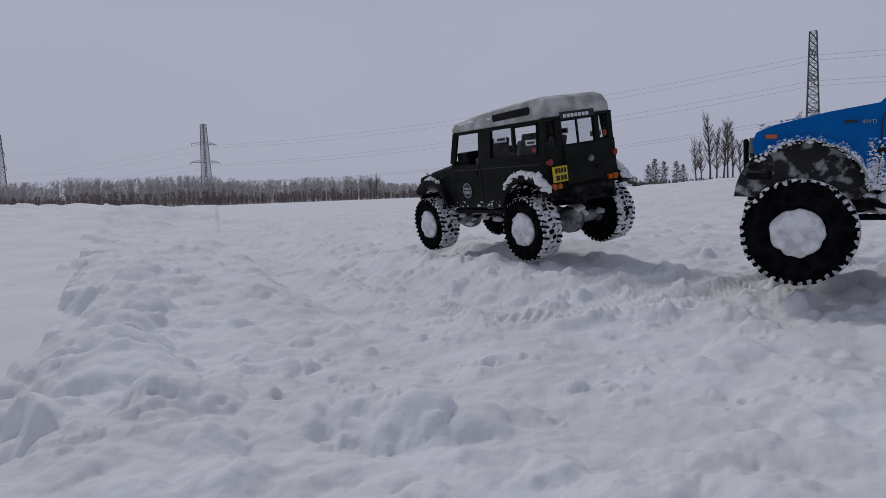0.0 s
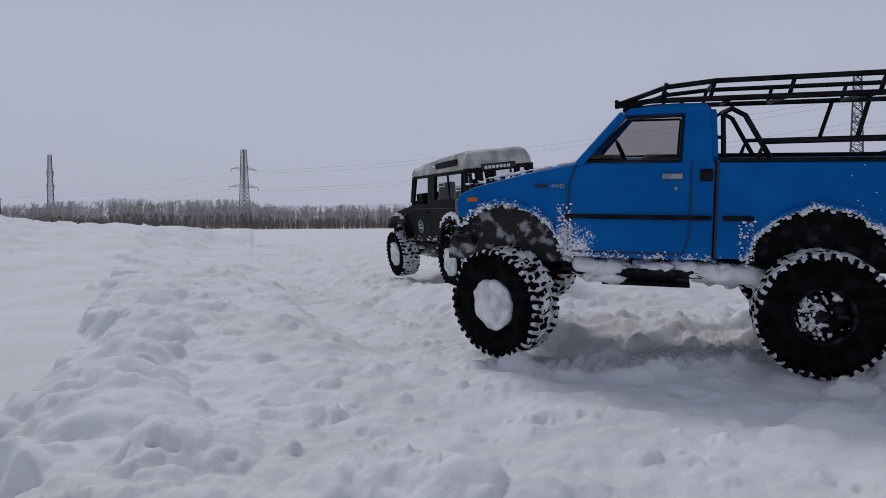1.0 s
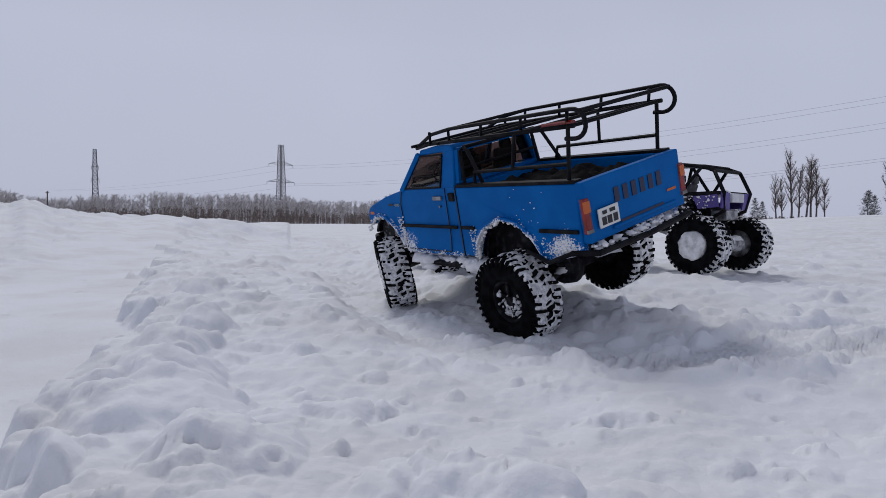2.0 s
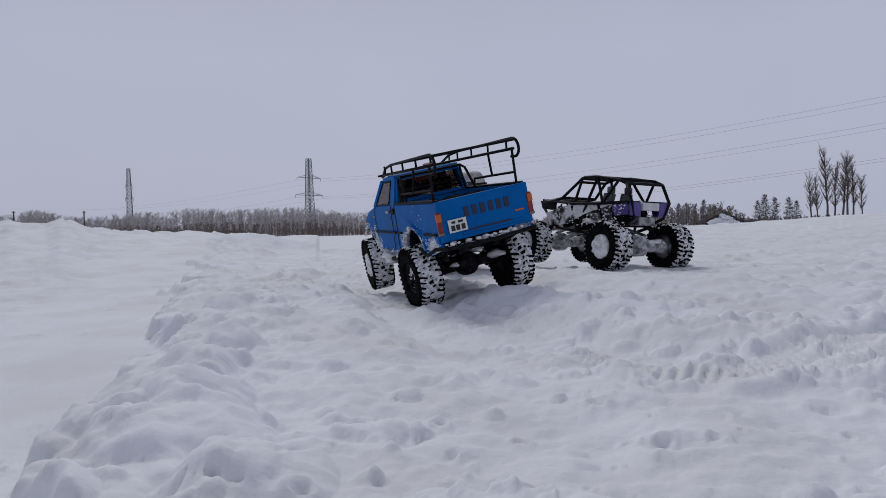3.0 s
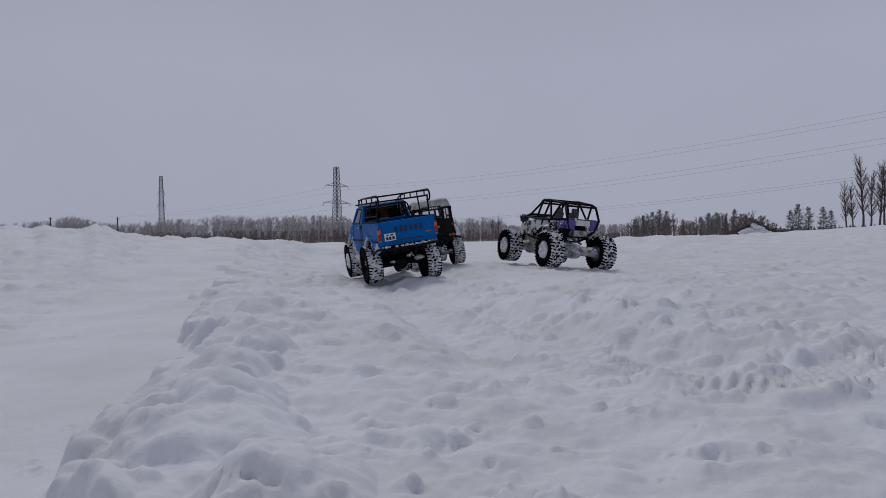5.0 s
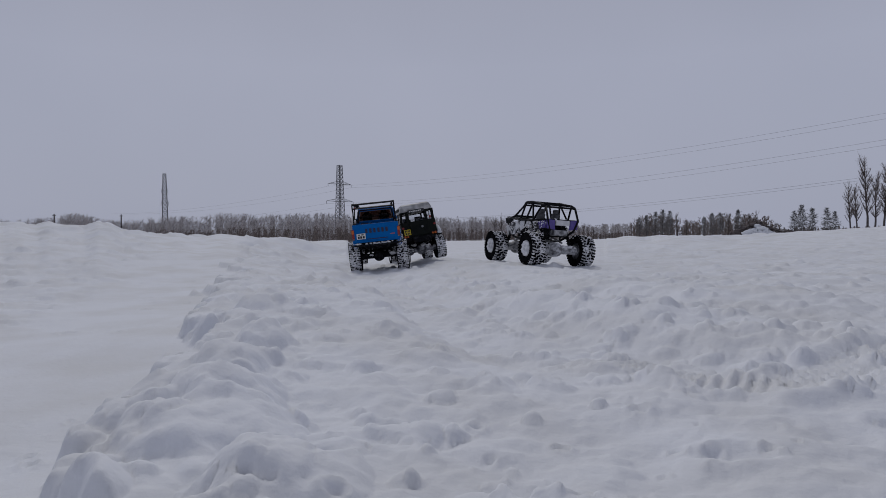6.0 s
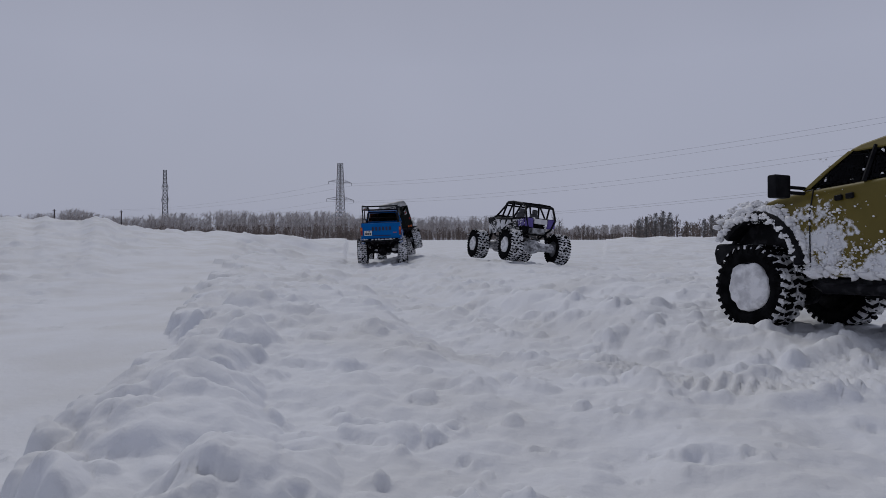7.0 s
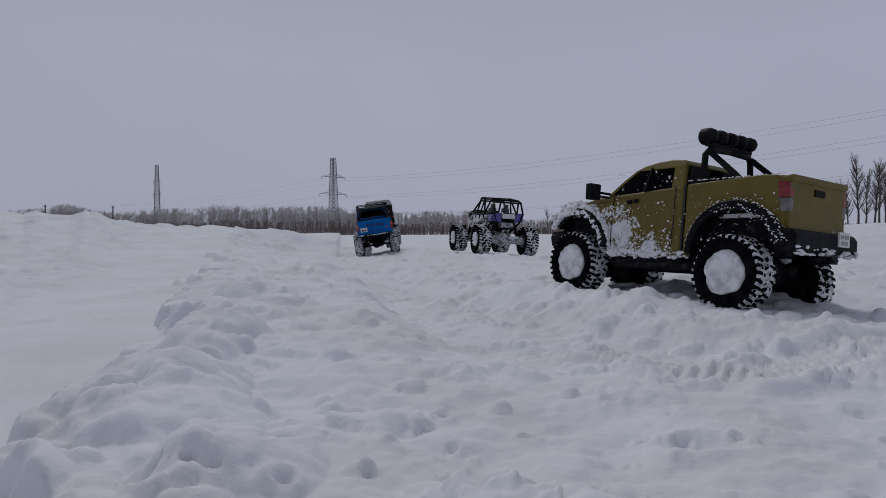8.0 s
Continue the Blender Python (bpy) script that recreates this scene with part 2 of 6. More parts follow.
def height(x, y):
    r = np.sqrt(x * x + y * y)
    near = 1 - smooth(4, 14, r)
    h = 0.022 * fbm(x * 2.3, y * 2.3, 11, 3) * near
    h += far_rise(x, y) + 0.027 * smooth(0.55, 1.15, r)
    side = x - ridge_x(y)                      # left of the ridge lies the smooth, swept strip
    rough = smooth(-0.015, 0.05, side)
    wild = np.maximum(rough, smooth(-0.22, -0.55, side) * smooth(0.9, 1.6, r))   # trampled again beyond the strip
    far = smooth(0.55, 1.4, r)
    band = np.exp(-((side - 0.12) / 0.14) ** 2) * (1 - 0.6 * smooth(1.2, 2.6, r))
    h += (0.0165 * fbm(x * 9, y * 9, 21, 4) + (0.0105 + 0.003 * far) * fbm(x * 30, y * 30, 31, 3)) * (0.10 + 0.90 * wild) * near
    h += 0.045 * fbm(x * 0.9, y * 0.9, 41, 3) * smooth(1.5, 4, r)
    wob = 0.13 * fbm(x * 6, y * 6, 51, 3) + 0.07 * fbm(x * 24, y * 24, 61, 3)
    h -= (0.016 + 0.012 * (1 - smooth(0.9, 3.0, r))) * smooth(0.014, -0.010, side + wob * (1 + 1.2 * smooth(1, 3, r))) * near
    h += 0.008 * np.exp(-((side - 0.06) / 0.10) ** 2) * (1 - 0.9 * smooth(1.0, 2.6, r))
    h += (0.0034 * fbm(x * 60, y * 60, 81, 3) + 0.0010 * fbm(x * 140, y * 140, 83, 2)) * (0.12 + 0.88 * wild) * near
    h += (0.009 * np.abs(fbm(x * 13, y * 13, 91, 4)) + (0.004 + 0.005 * far) * np.abs(fbm(x * 33, y * 33, 95, 3)) + 0.020 * band * np.abs(fbm(x * 17, y * 17, 97, 5))) * wild * near
    fade = 1 - 0.6 * smooth(1.3, 3.0, r)
    g = np.zeros(len(x))
    for cx, cy, cr, tall in LUMPS:
        q = np.nonzero((abs(x - cx) < 2 * cr) & (abs(y - cy) < 2 * cr))[0]
        d = np.hypot(x[q] - cx, y[q] - cy) / cr * (1 + 0.9 * fbm(x[q] * 22, y[q] * 22, 37, 3))
        g[q] += tall * np.clip(1 - d * d, 0, 1) ** 0.8
    g = clods(x, y, g, 64, 0, 0, 0.26, 2.8, 0.014, 0.038, 0.32, 3, follow=(0.0, 0.30), dome=0.55)
    g = clods(x, y, g, 170, 0, 0, 0.25, 3.6, 0.006, 0.018, 0.50, 23, follow=(-0.015, 0.32), dome=0.5)
    g = clods(x, y, g, 170, 0, 0, 0.22, 4.8, 0.003, 0.009, 0.70, 13, follow=(-0.03, 0.06))
    h += np.tanh(g / 0.035) * 0.035 * fade
    g = clods(x, y, np.zeros(len(x)), 340, -0.5, 1.3, 0.18, 2.2, 0.010, 0.036, 0.30, 4, dome=1.0)
    g = clods(x, y, g, 850, -3.4, 2.8, 1.0, 6.5, 0.008, 0.028, 0.50, 7, dome=0.7)
    g = clods(x, y, g, 800, -0.5, 1.4, 0.34, 2.8, 0.0022, 0.0085, 0.7, 17)
    g = clods(x, y, g, 420, -4.2, -0.9, 0.9, 4.2, 0.008, 0.030, 0.55, 29, dome=0.6)
    g = clods(x, y, g, 170, -6.0, -1.6, 2.6, 6.0, 0.03, 0.075, 0.42, 27)
    h += np.where(g < 0.02, np.tanh(g / 0.02) * 0.02, 0.0152 + 0.3 * (g - 0.02)) * (0.25 + 0.75 * wild)
    h = dents(x, y, h, 240, -0.4, 1.5, 0.22, 3.0, 0.008, 0.026, 0.24, 5)
    h = dents(x, y, h, 520, -0.5, 1.4, 0.30, 2.8, 0.0025, 0.009, 0.9, 6)
    h = dents(x, y, h, 200, -2.6, -0.5, 0.9, 3.4, 0.004, 0.016, 0.5, 16)
    for n, way in enumerate((BLUE_WAY, ESTATE_WAY, OLIVE_WAY, BUGGY_WAY)):   # snow that the wheels threw up
        for a, b in zip(way, way[1:]):
            x0, x1, y0, y1 = min(a[1], b[1]) - .14, max(a[1], b[1]) + .14, min(a[2], b[2]) - .12, max(a[2], b[2]) + .12
            h = clods(x, y, h, int((70 if n == 0 else 26) + 45 * math.hypot(a[1] - b[1], a[2] - b[2])), x0, x1, y0, y1, 0.0035, 0.016, 0.75, 70 + n)
    # the level on which the trucks drive: the snow is pressed to where their tyres stand
    sw, sh = np.zeros(len(x)), np.zeros(len(x))
    for way, wx, wy, low, share in ((BLUE_WAY, .155, .090, -.004, 1), (ESTATE_WAY, .156, .087, .0105, 2.2), (OLIVE_WAY, .146, .074, .0050, .7), (BUGGY_WAY, .160, .105, .0055, 1)):
        for a, b in zip(way, way[1:]):
            for f in (0, .2, .4, .6, .8):
                m = pose(*[a[i] + (b[i] - a[i]) * f for i in range(1, 7)])
                for sx in (wx, wx * .33, -wx * .33, -wx):
                    for sy in (wy, -wy):
                        c = m @ Vector((sx, sy, low))
                        q = np.nonzero((abs(x - c.x) < .16) & (abs(y - c.y) < .16))[0]
                        w = share * np.exp(-((x[q] - c.x) ** 2 + (y[q] - c.y) ** 2) / .005)
                        sw[q] += w
                        sh[q] += w * c.z
    k = np.clip(sw * 0.9, 0, 1) * 0.9
    h = h * (1 - k) + k * (sh / np.maximum(sw, 1e-9) + .007 + .75 * (h - .047))
    for k, line in enumerate(TRACKS):          # tyre ruts with the tread's print
        best, along = np.full(len(x), 9.0), np.zeros(len(x))
        for (ax, ay), (bx, by) in zip(line, line[1:]):
            ex, ey = bx - ax, by - ay
            ln = math.hypot(ex, ey)
            t = np.clip(((x - ax) * ex + (y - ay) * ey) / ln ** 2, 0, 1)
            d = np.hypot(x - ax - t * ex, y - ay - t * ey)
            c = d < best
            best, along = np.where(c, d, best), np.where(c, t * ln + ax, along)
        rut = smooth(0.034, 0.022, best) * smooth(0.02, 0.06, along - line[0][0])
        h = h * (1 - 0.35 * rut) + 0.003 * rut + 0.0026 * rut * np.clip(2.2 * np.sin(along * 2 * math.pi / 0.013), -1, 1)
        h += 0.004 * np.exp(-((best - 0.042) / 0.012) ** 2) * (0.5 + vnoise(along * 30, along * 0 + k, 8)) * smooth(0.0, 0.02, 0.9 - np.abs(along - 0.35))
    return h


def make_ground():
    ang = np.concatenate([np.arange(-40, 58, 0.15), np.arange(58, 320, 2.5)])
    rad = [0.16]
    while rad[-1] < 6:
        rad.append(rad[-1] * 1.0068)
    while rad[-1] < 3500:
        rad.append(rad[-1] * 1.07)
    rad = np.array(rad)
    ox, oy = 0.0, -0.16
    a, r = np.meshgrid(np.radians(ang), rad)
    x, y = (ox - r * np.sin(a)).ravel(), (oy + r * np.cos(a)).ravel()
    h = height(x, y)
    na, nr = len(ang), len(rad)
    v = np.stack([x, y, h], 1)
    v = np.vstack([v, [[ox, oy, height(np.array([ox]), np.array([oy]))[0]]]])
    i, j = np.meshgrid(np.arange(na), np.arange(nr - 1))
    i, j = i.ravel(), j.ravel()
    k = (i + 1) % na
    quads = np.stack([j * na + i, (j + 1) * na + i, (j + 1) * na + k, j * na + k], 1)[:, ::-1]
    me = bpy.data.meshes.new("ground")
    tris = [(len(v) - 1, (c + 1) % na, c) for c in range(na)]
    me.from_pydata(v.tolist(), [], quads.tolist() + tris)
    me.polygons.foreach_set("use_smooth", [True] * len(me.polygons))
    me.materials.append(SNOW)
    me.update()
    return tagged(new("ground", me), "trampled lumpy white snow field with tyre ruts", "snow", kind="structure")


make_ground()


# ---------------------------------------------------------------- model trucks: materials
BLUE = material("blue_paint", (0.0008, 0.108, 0.372), 0.45, spec=0.06, color2=(0.0012, 0.126, 0.415), scale=25, bump=0.04, bump_scale=200)
OLIVE = material("olive_paint", (0.128, 0.098, 0.014), 0.5, spec=0.3, color2=(0.152, 0.116, 0.019), scale=30, bump=0.06, bump_scale=220)
DARK_GREEN = material("dark_green_paint", (0.007, 0.009, 0.008), 0.6, spec=0.1, color2=(0.012, 0.014, 0.012), scale=25, bump=0.08, bump_scale=180)
ROOF_WHITE = material("dirty_white_paint", (0.33, 0.325, 0.31), 0.6, color2=(0.55, 0.54, 0.53), scale=35, bump=0.2, bump_scale=150)
PANEL_WHITE = material("white_panel", (0.55, 0.55, 0.58), 0.5, color2=(0.7, 0.7, 0.72), scale=40, bump=0.1)
BLOTCHED = material("snow_blotched_panel", (0.012, 0.012, 0.016), 0.6, color2=(0.74, 0.74, 0.76), scale=24, detail=6, bump=0.3, bump_scale=160, lo=0.40, hi=0.50)
PURPLE = material("purple_panel", (0.07, 0.045, 0.24), 0.4, color2=(0.1, 0.07, 0.3), scale=40)
BLACK = material("black_plastic", (0.004, 0.004, 0.006), 0.55, spec=0.1, color2=(0.013, 0.013, 0.015), scale=60, bump=0.15, bump_scale=300)
CHASSIS = material("wet_black_metal", (0.005, 0.005, 0.007), 0.55, spec=0.1, color2=(0.045, 0.045, 0.05), scale=90, bump=0.4, bump_scale=200, lo=0.5, hi=0.75)
TREAD_SNOW = material("dirty_packed_snow", (0.42, 0.42, 0.43), 0.75, color2=(0.84, 0.84, 0.86), scale=130, detail=4, bump=0.9, bump_scale=300, spec=0.25, lo=0.35, hi=0.58)
HUB_SNOW = material("wet_packed_snow", (0.58, 0.58, 0.60), 0.7, color2=(0.86, 0.86, 0.88), scale=70, detail=5, bump=1.0, bump_scale=200, spec=0.3, lo=0.36, hi=0.56)
RUBBER = material("rubber", (0.003, 0.003, 0.004), 0.9, spec=0.04, color2=(0.009, 0.009, 0.010), scale=80, bump=0.2, bump_scale=400)
METAL = material("axle_metal", (0.10, 0.10, 0.105), 0.5, metal=0.3, color2=(0.42, 0.42, 0.44), scale=45, bump=0.3, bump_scale=180)
FROSTED_METAL = material("snow_caked_metal", (0.16, 0.16, 0.17), 0.7, color2=(0.62, 0.62, 0.64), scale=55, detail=5, bump=0.6, bump_scale=180, lo=0.38, hi=0.56)
WELL = material("snow_flecked_plastic", (0.016, 0.016, 0.018), 0.7, color2=(0.40, 0.40, 0.42), scale=75, detail=8, bump=0.7, bump_scale=220, lo=0.50, hi=0.62)
CHROME = material("dull_chrome", (0.22, 0.23, 0.25), 0.4, metal=0.8, color2=(0.32, 0.32, 0.34), scale=80)
RED = material("red_lens", (0.17, 0.008, 0.008), 0.25, color2=(0.26, 0.015, 0.012), scale=90)
ORANGE = material("orange_lens", (0.55, 0.11, 0.012), 0.25)
CLEAR = material("clear_lens", (0.15, 0.14, 0.14), 0.25, color2=(0.22, 0.21, 0.21), scale=90, spec=0.25)
YELLOW = material("yellow_plate", (0.66, 0.50, 0.015), 0.4)
WHITE = material("white_plate", (0.72, 0.72, 0.70), 0.4)
INK = material("ink", (0.008, 0.008, 0.012), 0.5)
NAVY = material("navy_decal", (0.006, 0.010, 0.05), 0.45)
GREY = material("grey_decal", (0.30, 0.36, 0.36), 0.5)
SEAT = material("seat_fabric", (0.11, 0.11, 0.12), 0.8, color2=(0.17, 0.17, 0.18), scale=60)
TARP = material("black_tarp", (0.003, 0.003, 0.004), 0.8, spec=0.03, color2=(0.008, 0.008, 0.010), scale=50, bump=0.5, bump_scale=120)


def frost(m, spots, sill=None, strength=0.38, grains=(420, 45)):
    """Fine frozen spray over a paint. spots: (x, z, inner, outer) round which it lies; sill: (z0, z1) from below up."""
    n, l = m.node_tree.nodes, m.node_tree.links
    b = n["Principled BSDF"]
    tc = n.new("ShaderNodeTexCoord")
    flat = n.new("ShaderNodeVectorMath")
    flat.operation = "MULTIPLY"
    flat.inputs[1].default_value = (1, 0, 1)
    l.new(tc.outputs["Object"], flat.inputs[0])
    sep = n.new("ShaderNodeSeparateXYZ")
    l.new(tc.outputs["Object"], sep.inputs[0])

    def math_node(op, a, c):
        k = n.new("ShaderNodeMath")
        k.operation = op
        for i, v in enumerate((a, c)):
            if isinstance(v, (int, float)):
                k.inputs[i].default_value = v
            else:
                l.new(v, k.inputs[i])
        return k.outputs[0]

    def ramp(v, full, none, top=1.0):
        k = n.new("ShaderNodeMapRange")
        k.inputs["From Min"].default_value, k.inputs["From Max"].default_value = full, none
        k.inputs["To Min"].default_value, k.inputs["To Max"].default_value = top, 0
        l.new(v, k.inputs["Value"])
        return k.outputs["Result"]
    mask = ramp(sep.outputs["Z"], *sill, .8) if sill else None
    for x, z, r0, r1 in spots:
        d = n.new("ShaderNodeVectorMath")
        d.operation = "DISTANCE"
        d.inputs[1].default_value = (x, 0, z)
        l.new(flat.outputs[0], d.inputs[0])
        w = ramp(d.outputs["Value"], r0, r1)
        mask = w if mask is None else math_node("MAXIMUM", mask, w)
    total = math_node("MULTIPLY", mask, strength)
    for sc, part_ in ((grains[0], .5), (grains[1], .5)):
        t = n.new("ShaderNodeTexNoise")
        t.inputs["Scale"].default_value, t.inputs["Detail"].default_value = sc, 4
        l.new(tc.outputs["Object"], t.inputs["Vector"])
        total = math_node("ADD", total, math_node("MULTIPLY", t.outputs["Fac"], part_))
    fac = math_node("MULTIPLY", math_node("SUBTRACT", total, .76), 11.0)
    mix = n.new("ShaderNodeMix")
    mix.data_type = "RGBA"
    mix.clamp_factor = True
    l.new(fac, mix.inputs["Factor"])
    old = b.inputs["Base Color"].links[0].from_socket
    l.new(old, mix.inputs["A"])
    mix.inputs["B"].default_value = (0.78, 0.79, 0.82, 1)
    l.new(mix.outputs["Result"], b.inputs["Base Color"])


frost(BLUE, [(.150, .082, .064, .079), (-.157, .082, .064, .078), (-.262, .108, .015, .045), (.08, .10, .012, .045)], (.090, .112))
frost(OLIVE, [(.157, .074, .066, .092), (-.157, .074, .064, .082), (.055, .10, .02, .075), (.0, .075, .01, .055), (.07, .14, .0, .05)], (.072, .10), .37, (170, 50))
frost(DARK_GREEN, [(.155, .086, .058, .068), (-.156, .086, .056, .066)], (.096, .104), .34)


def glass(name, tint, rough=0.03):
    m = bpy.data.materials.new(name)
    m.use_nodes = True
    b = m.node_tree.nodes["Principled BSDF"]
    b.inputs["Base Color"].default_value = (*tint, 1)
    b.inputs["Roughness"].default_value = rough
    b.inputs["Transmission Weight"].default_value = 1.0
    b.inputs["IOR"].default_value = 1.12
    return m


GLASS = glass("window_glass", (0.82, 0.83, 0.84))
SMOKED = glass("smoked_glass", (0.62, 0.59, 0.58))
BROWN_GLASS = glass("brown_glass", (0.13, 0.085, 0.075))
BLACKED = glass("tinted_glass", (0.045, 0.045, 0.05))


# ---------------------------------------------------------------- model trucks: shaping
def quad_box(bm, corners):
    v = [bm.verts.new(c) for c in corners]
    for f in ((0, 1, 2, 3), (7, 6, 5, 4), (0, 4, 5, 1), (1, 5, 6, 2), (2, 6, 7, 3), (3, 7, 4, 0)):
        bm.faces.new([v[i] for i in f])


def box(bm, x0, x1, y0, y1, z0, z1):
    quad_box(bm, [(x0, y0, z0), (x1, y0, z0), (x1, y1, z0), (x0, y1, z0), (x0, y0, z1), (x1, y0, z1), (x1, y1, z1), (x0, y1, z1)])


def beam(bm, p, q, w, h, up=(0, 0, 1)):
    """A straight bar of section w by h."""
    p, q = Vector(p), Vector(q)
    d = (q - p).normalized()
    s = d.cross(Vector(up))
    s = s.normalized() if s.length > 1e-5 else Vector((1, 0, 0))
    u = s.cross(d).normalized()
    s, u = s * w / 2, u * h / 2
    quad_box(bm, [p - s - u, p + s - u, p + s + u, p - s + u, q - s - u, q + s - u, q + s + u, q - s + u])


def tube(bm, pts, r, sides=8):
    """A round tube along pts."""
    pts = [Vector(p) for p in pts]
    rings = []
    for i, p in enumerate(pts):
        d = (pts[min(i + 1, len(pts) - 1)] - pts[max(i - 1, 0)]).normalized()
        s = d.cross(Vector((0.13, 0.29, 0.95)))
        s = s.normalized()
        u = s.cross(d)
        rr = r[i] if isinstance(r, (list, tuple)) else r
        rings.append([bm.verts.new(p + rr * (math.cos(a) * s + math.sin(a) * u)) for a in [2 * math.pi * k / sides for k in range(sides)]])
    for a, b in zip(rings, rings[1:]):
        for k in range(sides):
            bm.faces.new((a[k], a[(k + 1) % sides], b[(k + 1) % sides], b[k]))
    bm.faces.new(rings[0][::-1])
    bm.faces.new(rings[-1])


def lathe(bm, profile, seg=36, jitter=0.0, rng=None, center=(0, 0, 0), axis="y", caps=True):
    """Turns a profile of (along, radius) about the y (or x, z) axis."""
    rings = []
    for a, r in profile:
        ring = []
        for k in range(seg):
            t = 2 * math.pi * k / seg
            q = r * (1 + (rng.uniform(-jitter, jitter) if rng else 0))
            c = (q * math.cos(t), a, q * math.sin(t))
            if axis == "x":
                c = (a, q * math.cos(t), q * math.sin(t))
            if axis == "z":
                c = (q * math.cos(t), q * math.sin(t), a)
            ring.append(bm.verts.new(Vector(c) + Vector(center)))
        rings.append(ring)
    for a, b in zip(rings, rings[1:]):
        for k in range(seg):
            bm.faces.new((a[k], a[(k + 1) % seg], b[(k + 1) % seg], b[k]))
    for ring in (rings[0], rings[-1]) if caps else ():
        bm.faces.new(ring)


def prism(bm, pts, ya, yb):
    """Extrudes the side outline pts (x, z) from ya to yb; both may be functions of (x, z)."""
    fa = ya if callable(ya) else (lambda x, z: ya)
    fb = yb if callable(yb) else (lambda x, z: yb)
    a = [bm.verts.new((x, fa(x, z), z)) for x, z in pts]
    b = [bm.verts.new((x, fb(x, z), z)) for x, z in pts]
    n = len(pts)
    bm.faces.new(a)
    bm.faces.new(b[::-1])
    for i in range(n):
        bm.faces.new((a[i], b[i], b[(i + 1) % n], a[(i + 1) % n]))


def arc(cx, cz, r, a0, a1, n=12):
    return [(cx + r * math.cos(radians(a0 + (a1 - a0) * i / n)), cz + r * math.sin(radians(a0 + (a1 - a0) * i / n))) for i in range(n + 1)]


def lump(bm, c, r, rng, flat=1.0):
    """An uneven clod; the larger ones are rounder."""
    turn = Euler((rng.uniform(0, 3), rng.uniform(0, 3), rng.uniform(0, 3))).to_matrix().to_4x4()
    got = bmesh.ops.create_icosphere(bm, subdivisions=2 if r > .0045 else 1, radius=r, matrix=Matrix.Translation(c) @ turn)
    off = Vector((rng.uniform(0, 50), rng.uniform(0, 50), rng.uniform(0, 50)))
    stretch = Vector((rng.uniform(.8, 1.5), rng.uniform(.8, 1.3), rng.uniform(.7, 1.1)))
    for v in got["verts"]:
        d = v.co - Vector(c)
        d *= 1 + .75 * noise.noise(d / r * 1.3 + off) + rng.uniform(-.06, .06)
        v.co = Vector(c) + Vector((d.x * stretch.x, d.y * stretch.y, d.z * stretch.z * flat))


def soft(ob, width=0.003, seg=2, angle=35):
    """Rounded edges for a painted or moulded part."""
    m = ob.modifiers.new("round", "BEVEL")
    m.width, m.segments, m.limit_method, m.angle_limit = width, seg, "ANGLE", radians(angle)
    m.use_clamp_overlap = True
    m.harden_normals = True
    ob.data.polygons.foreach_set("use_smooth", [True] * len(ob.data.polygons))
    return ob


def thing(name, label, category, group=""):
    return tagged(new(name), label, category, group)


def simple(name, parent, mat, fn, label="", rounded=0.0, seg=2, smooth=False):
    """A part whose mesh fn draws into a fresh bmesh."""
    bm = bmesh.new()
    fn(bm)
    ob = part(name, bm, mat, parent, label, smooth=smooth)
    if rounded:
        soft(ob, rounded, seg)
    if name.endswith("_snow"):
        tagged(ob, kind="stuff")
    return ob


def lettering(name, text, size, mat, parent, m, label=""):
    cu = bpy.data.curves.new(name, "FONT")
    cu.body, cu.size, cu.extrude, cu.align_x = text, size, 0.0004, "CENTER"
    tmp = new("lettering_source", cu)
    dg = bpy.context.evaluated_depsgraph_get()
    me = bpy.data.meshes.new_from_object(tmp.evaluated_get(dg))
    bpy.data.objects.remove(tmp)
    bpy.data.curves.remove(cu)
    me.materials.clear()
    me.materials.append(mat)
    ob = new(name, me)
    ob.parent, ob.matrix_basis = parent, m
    if label:
        tagged(ob, label)
    return ob


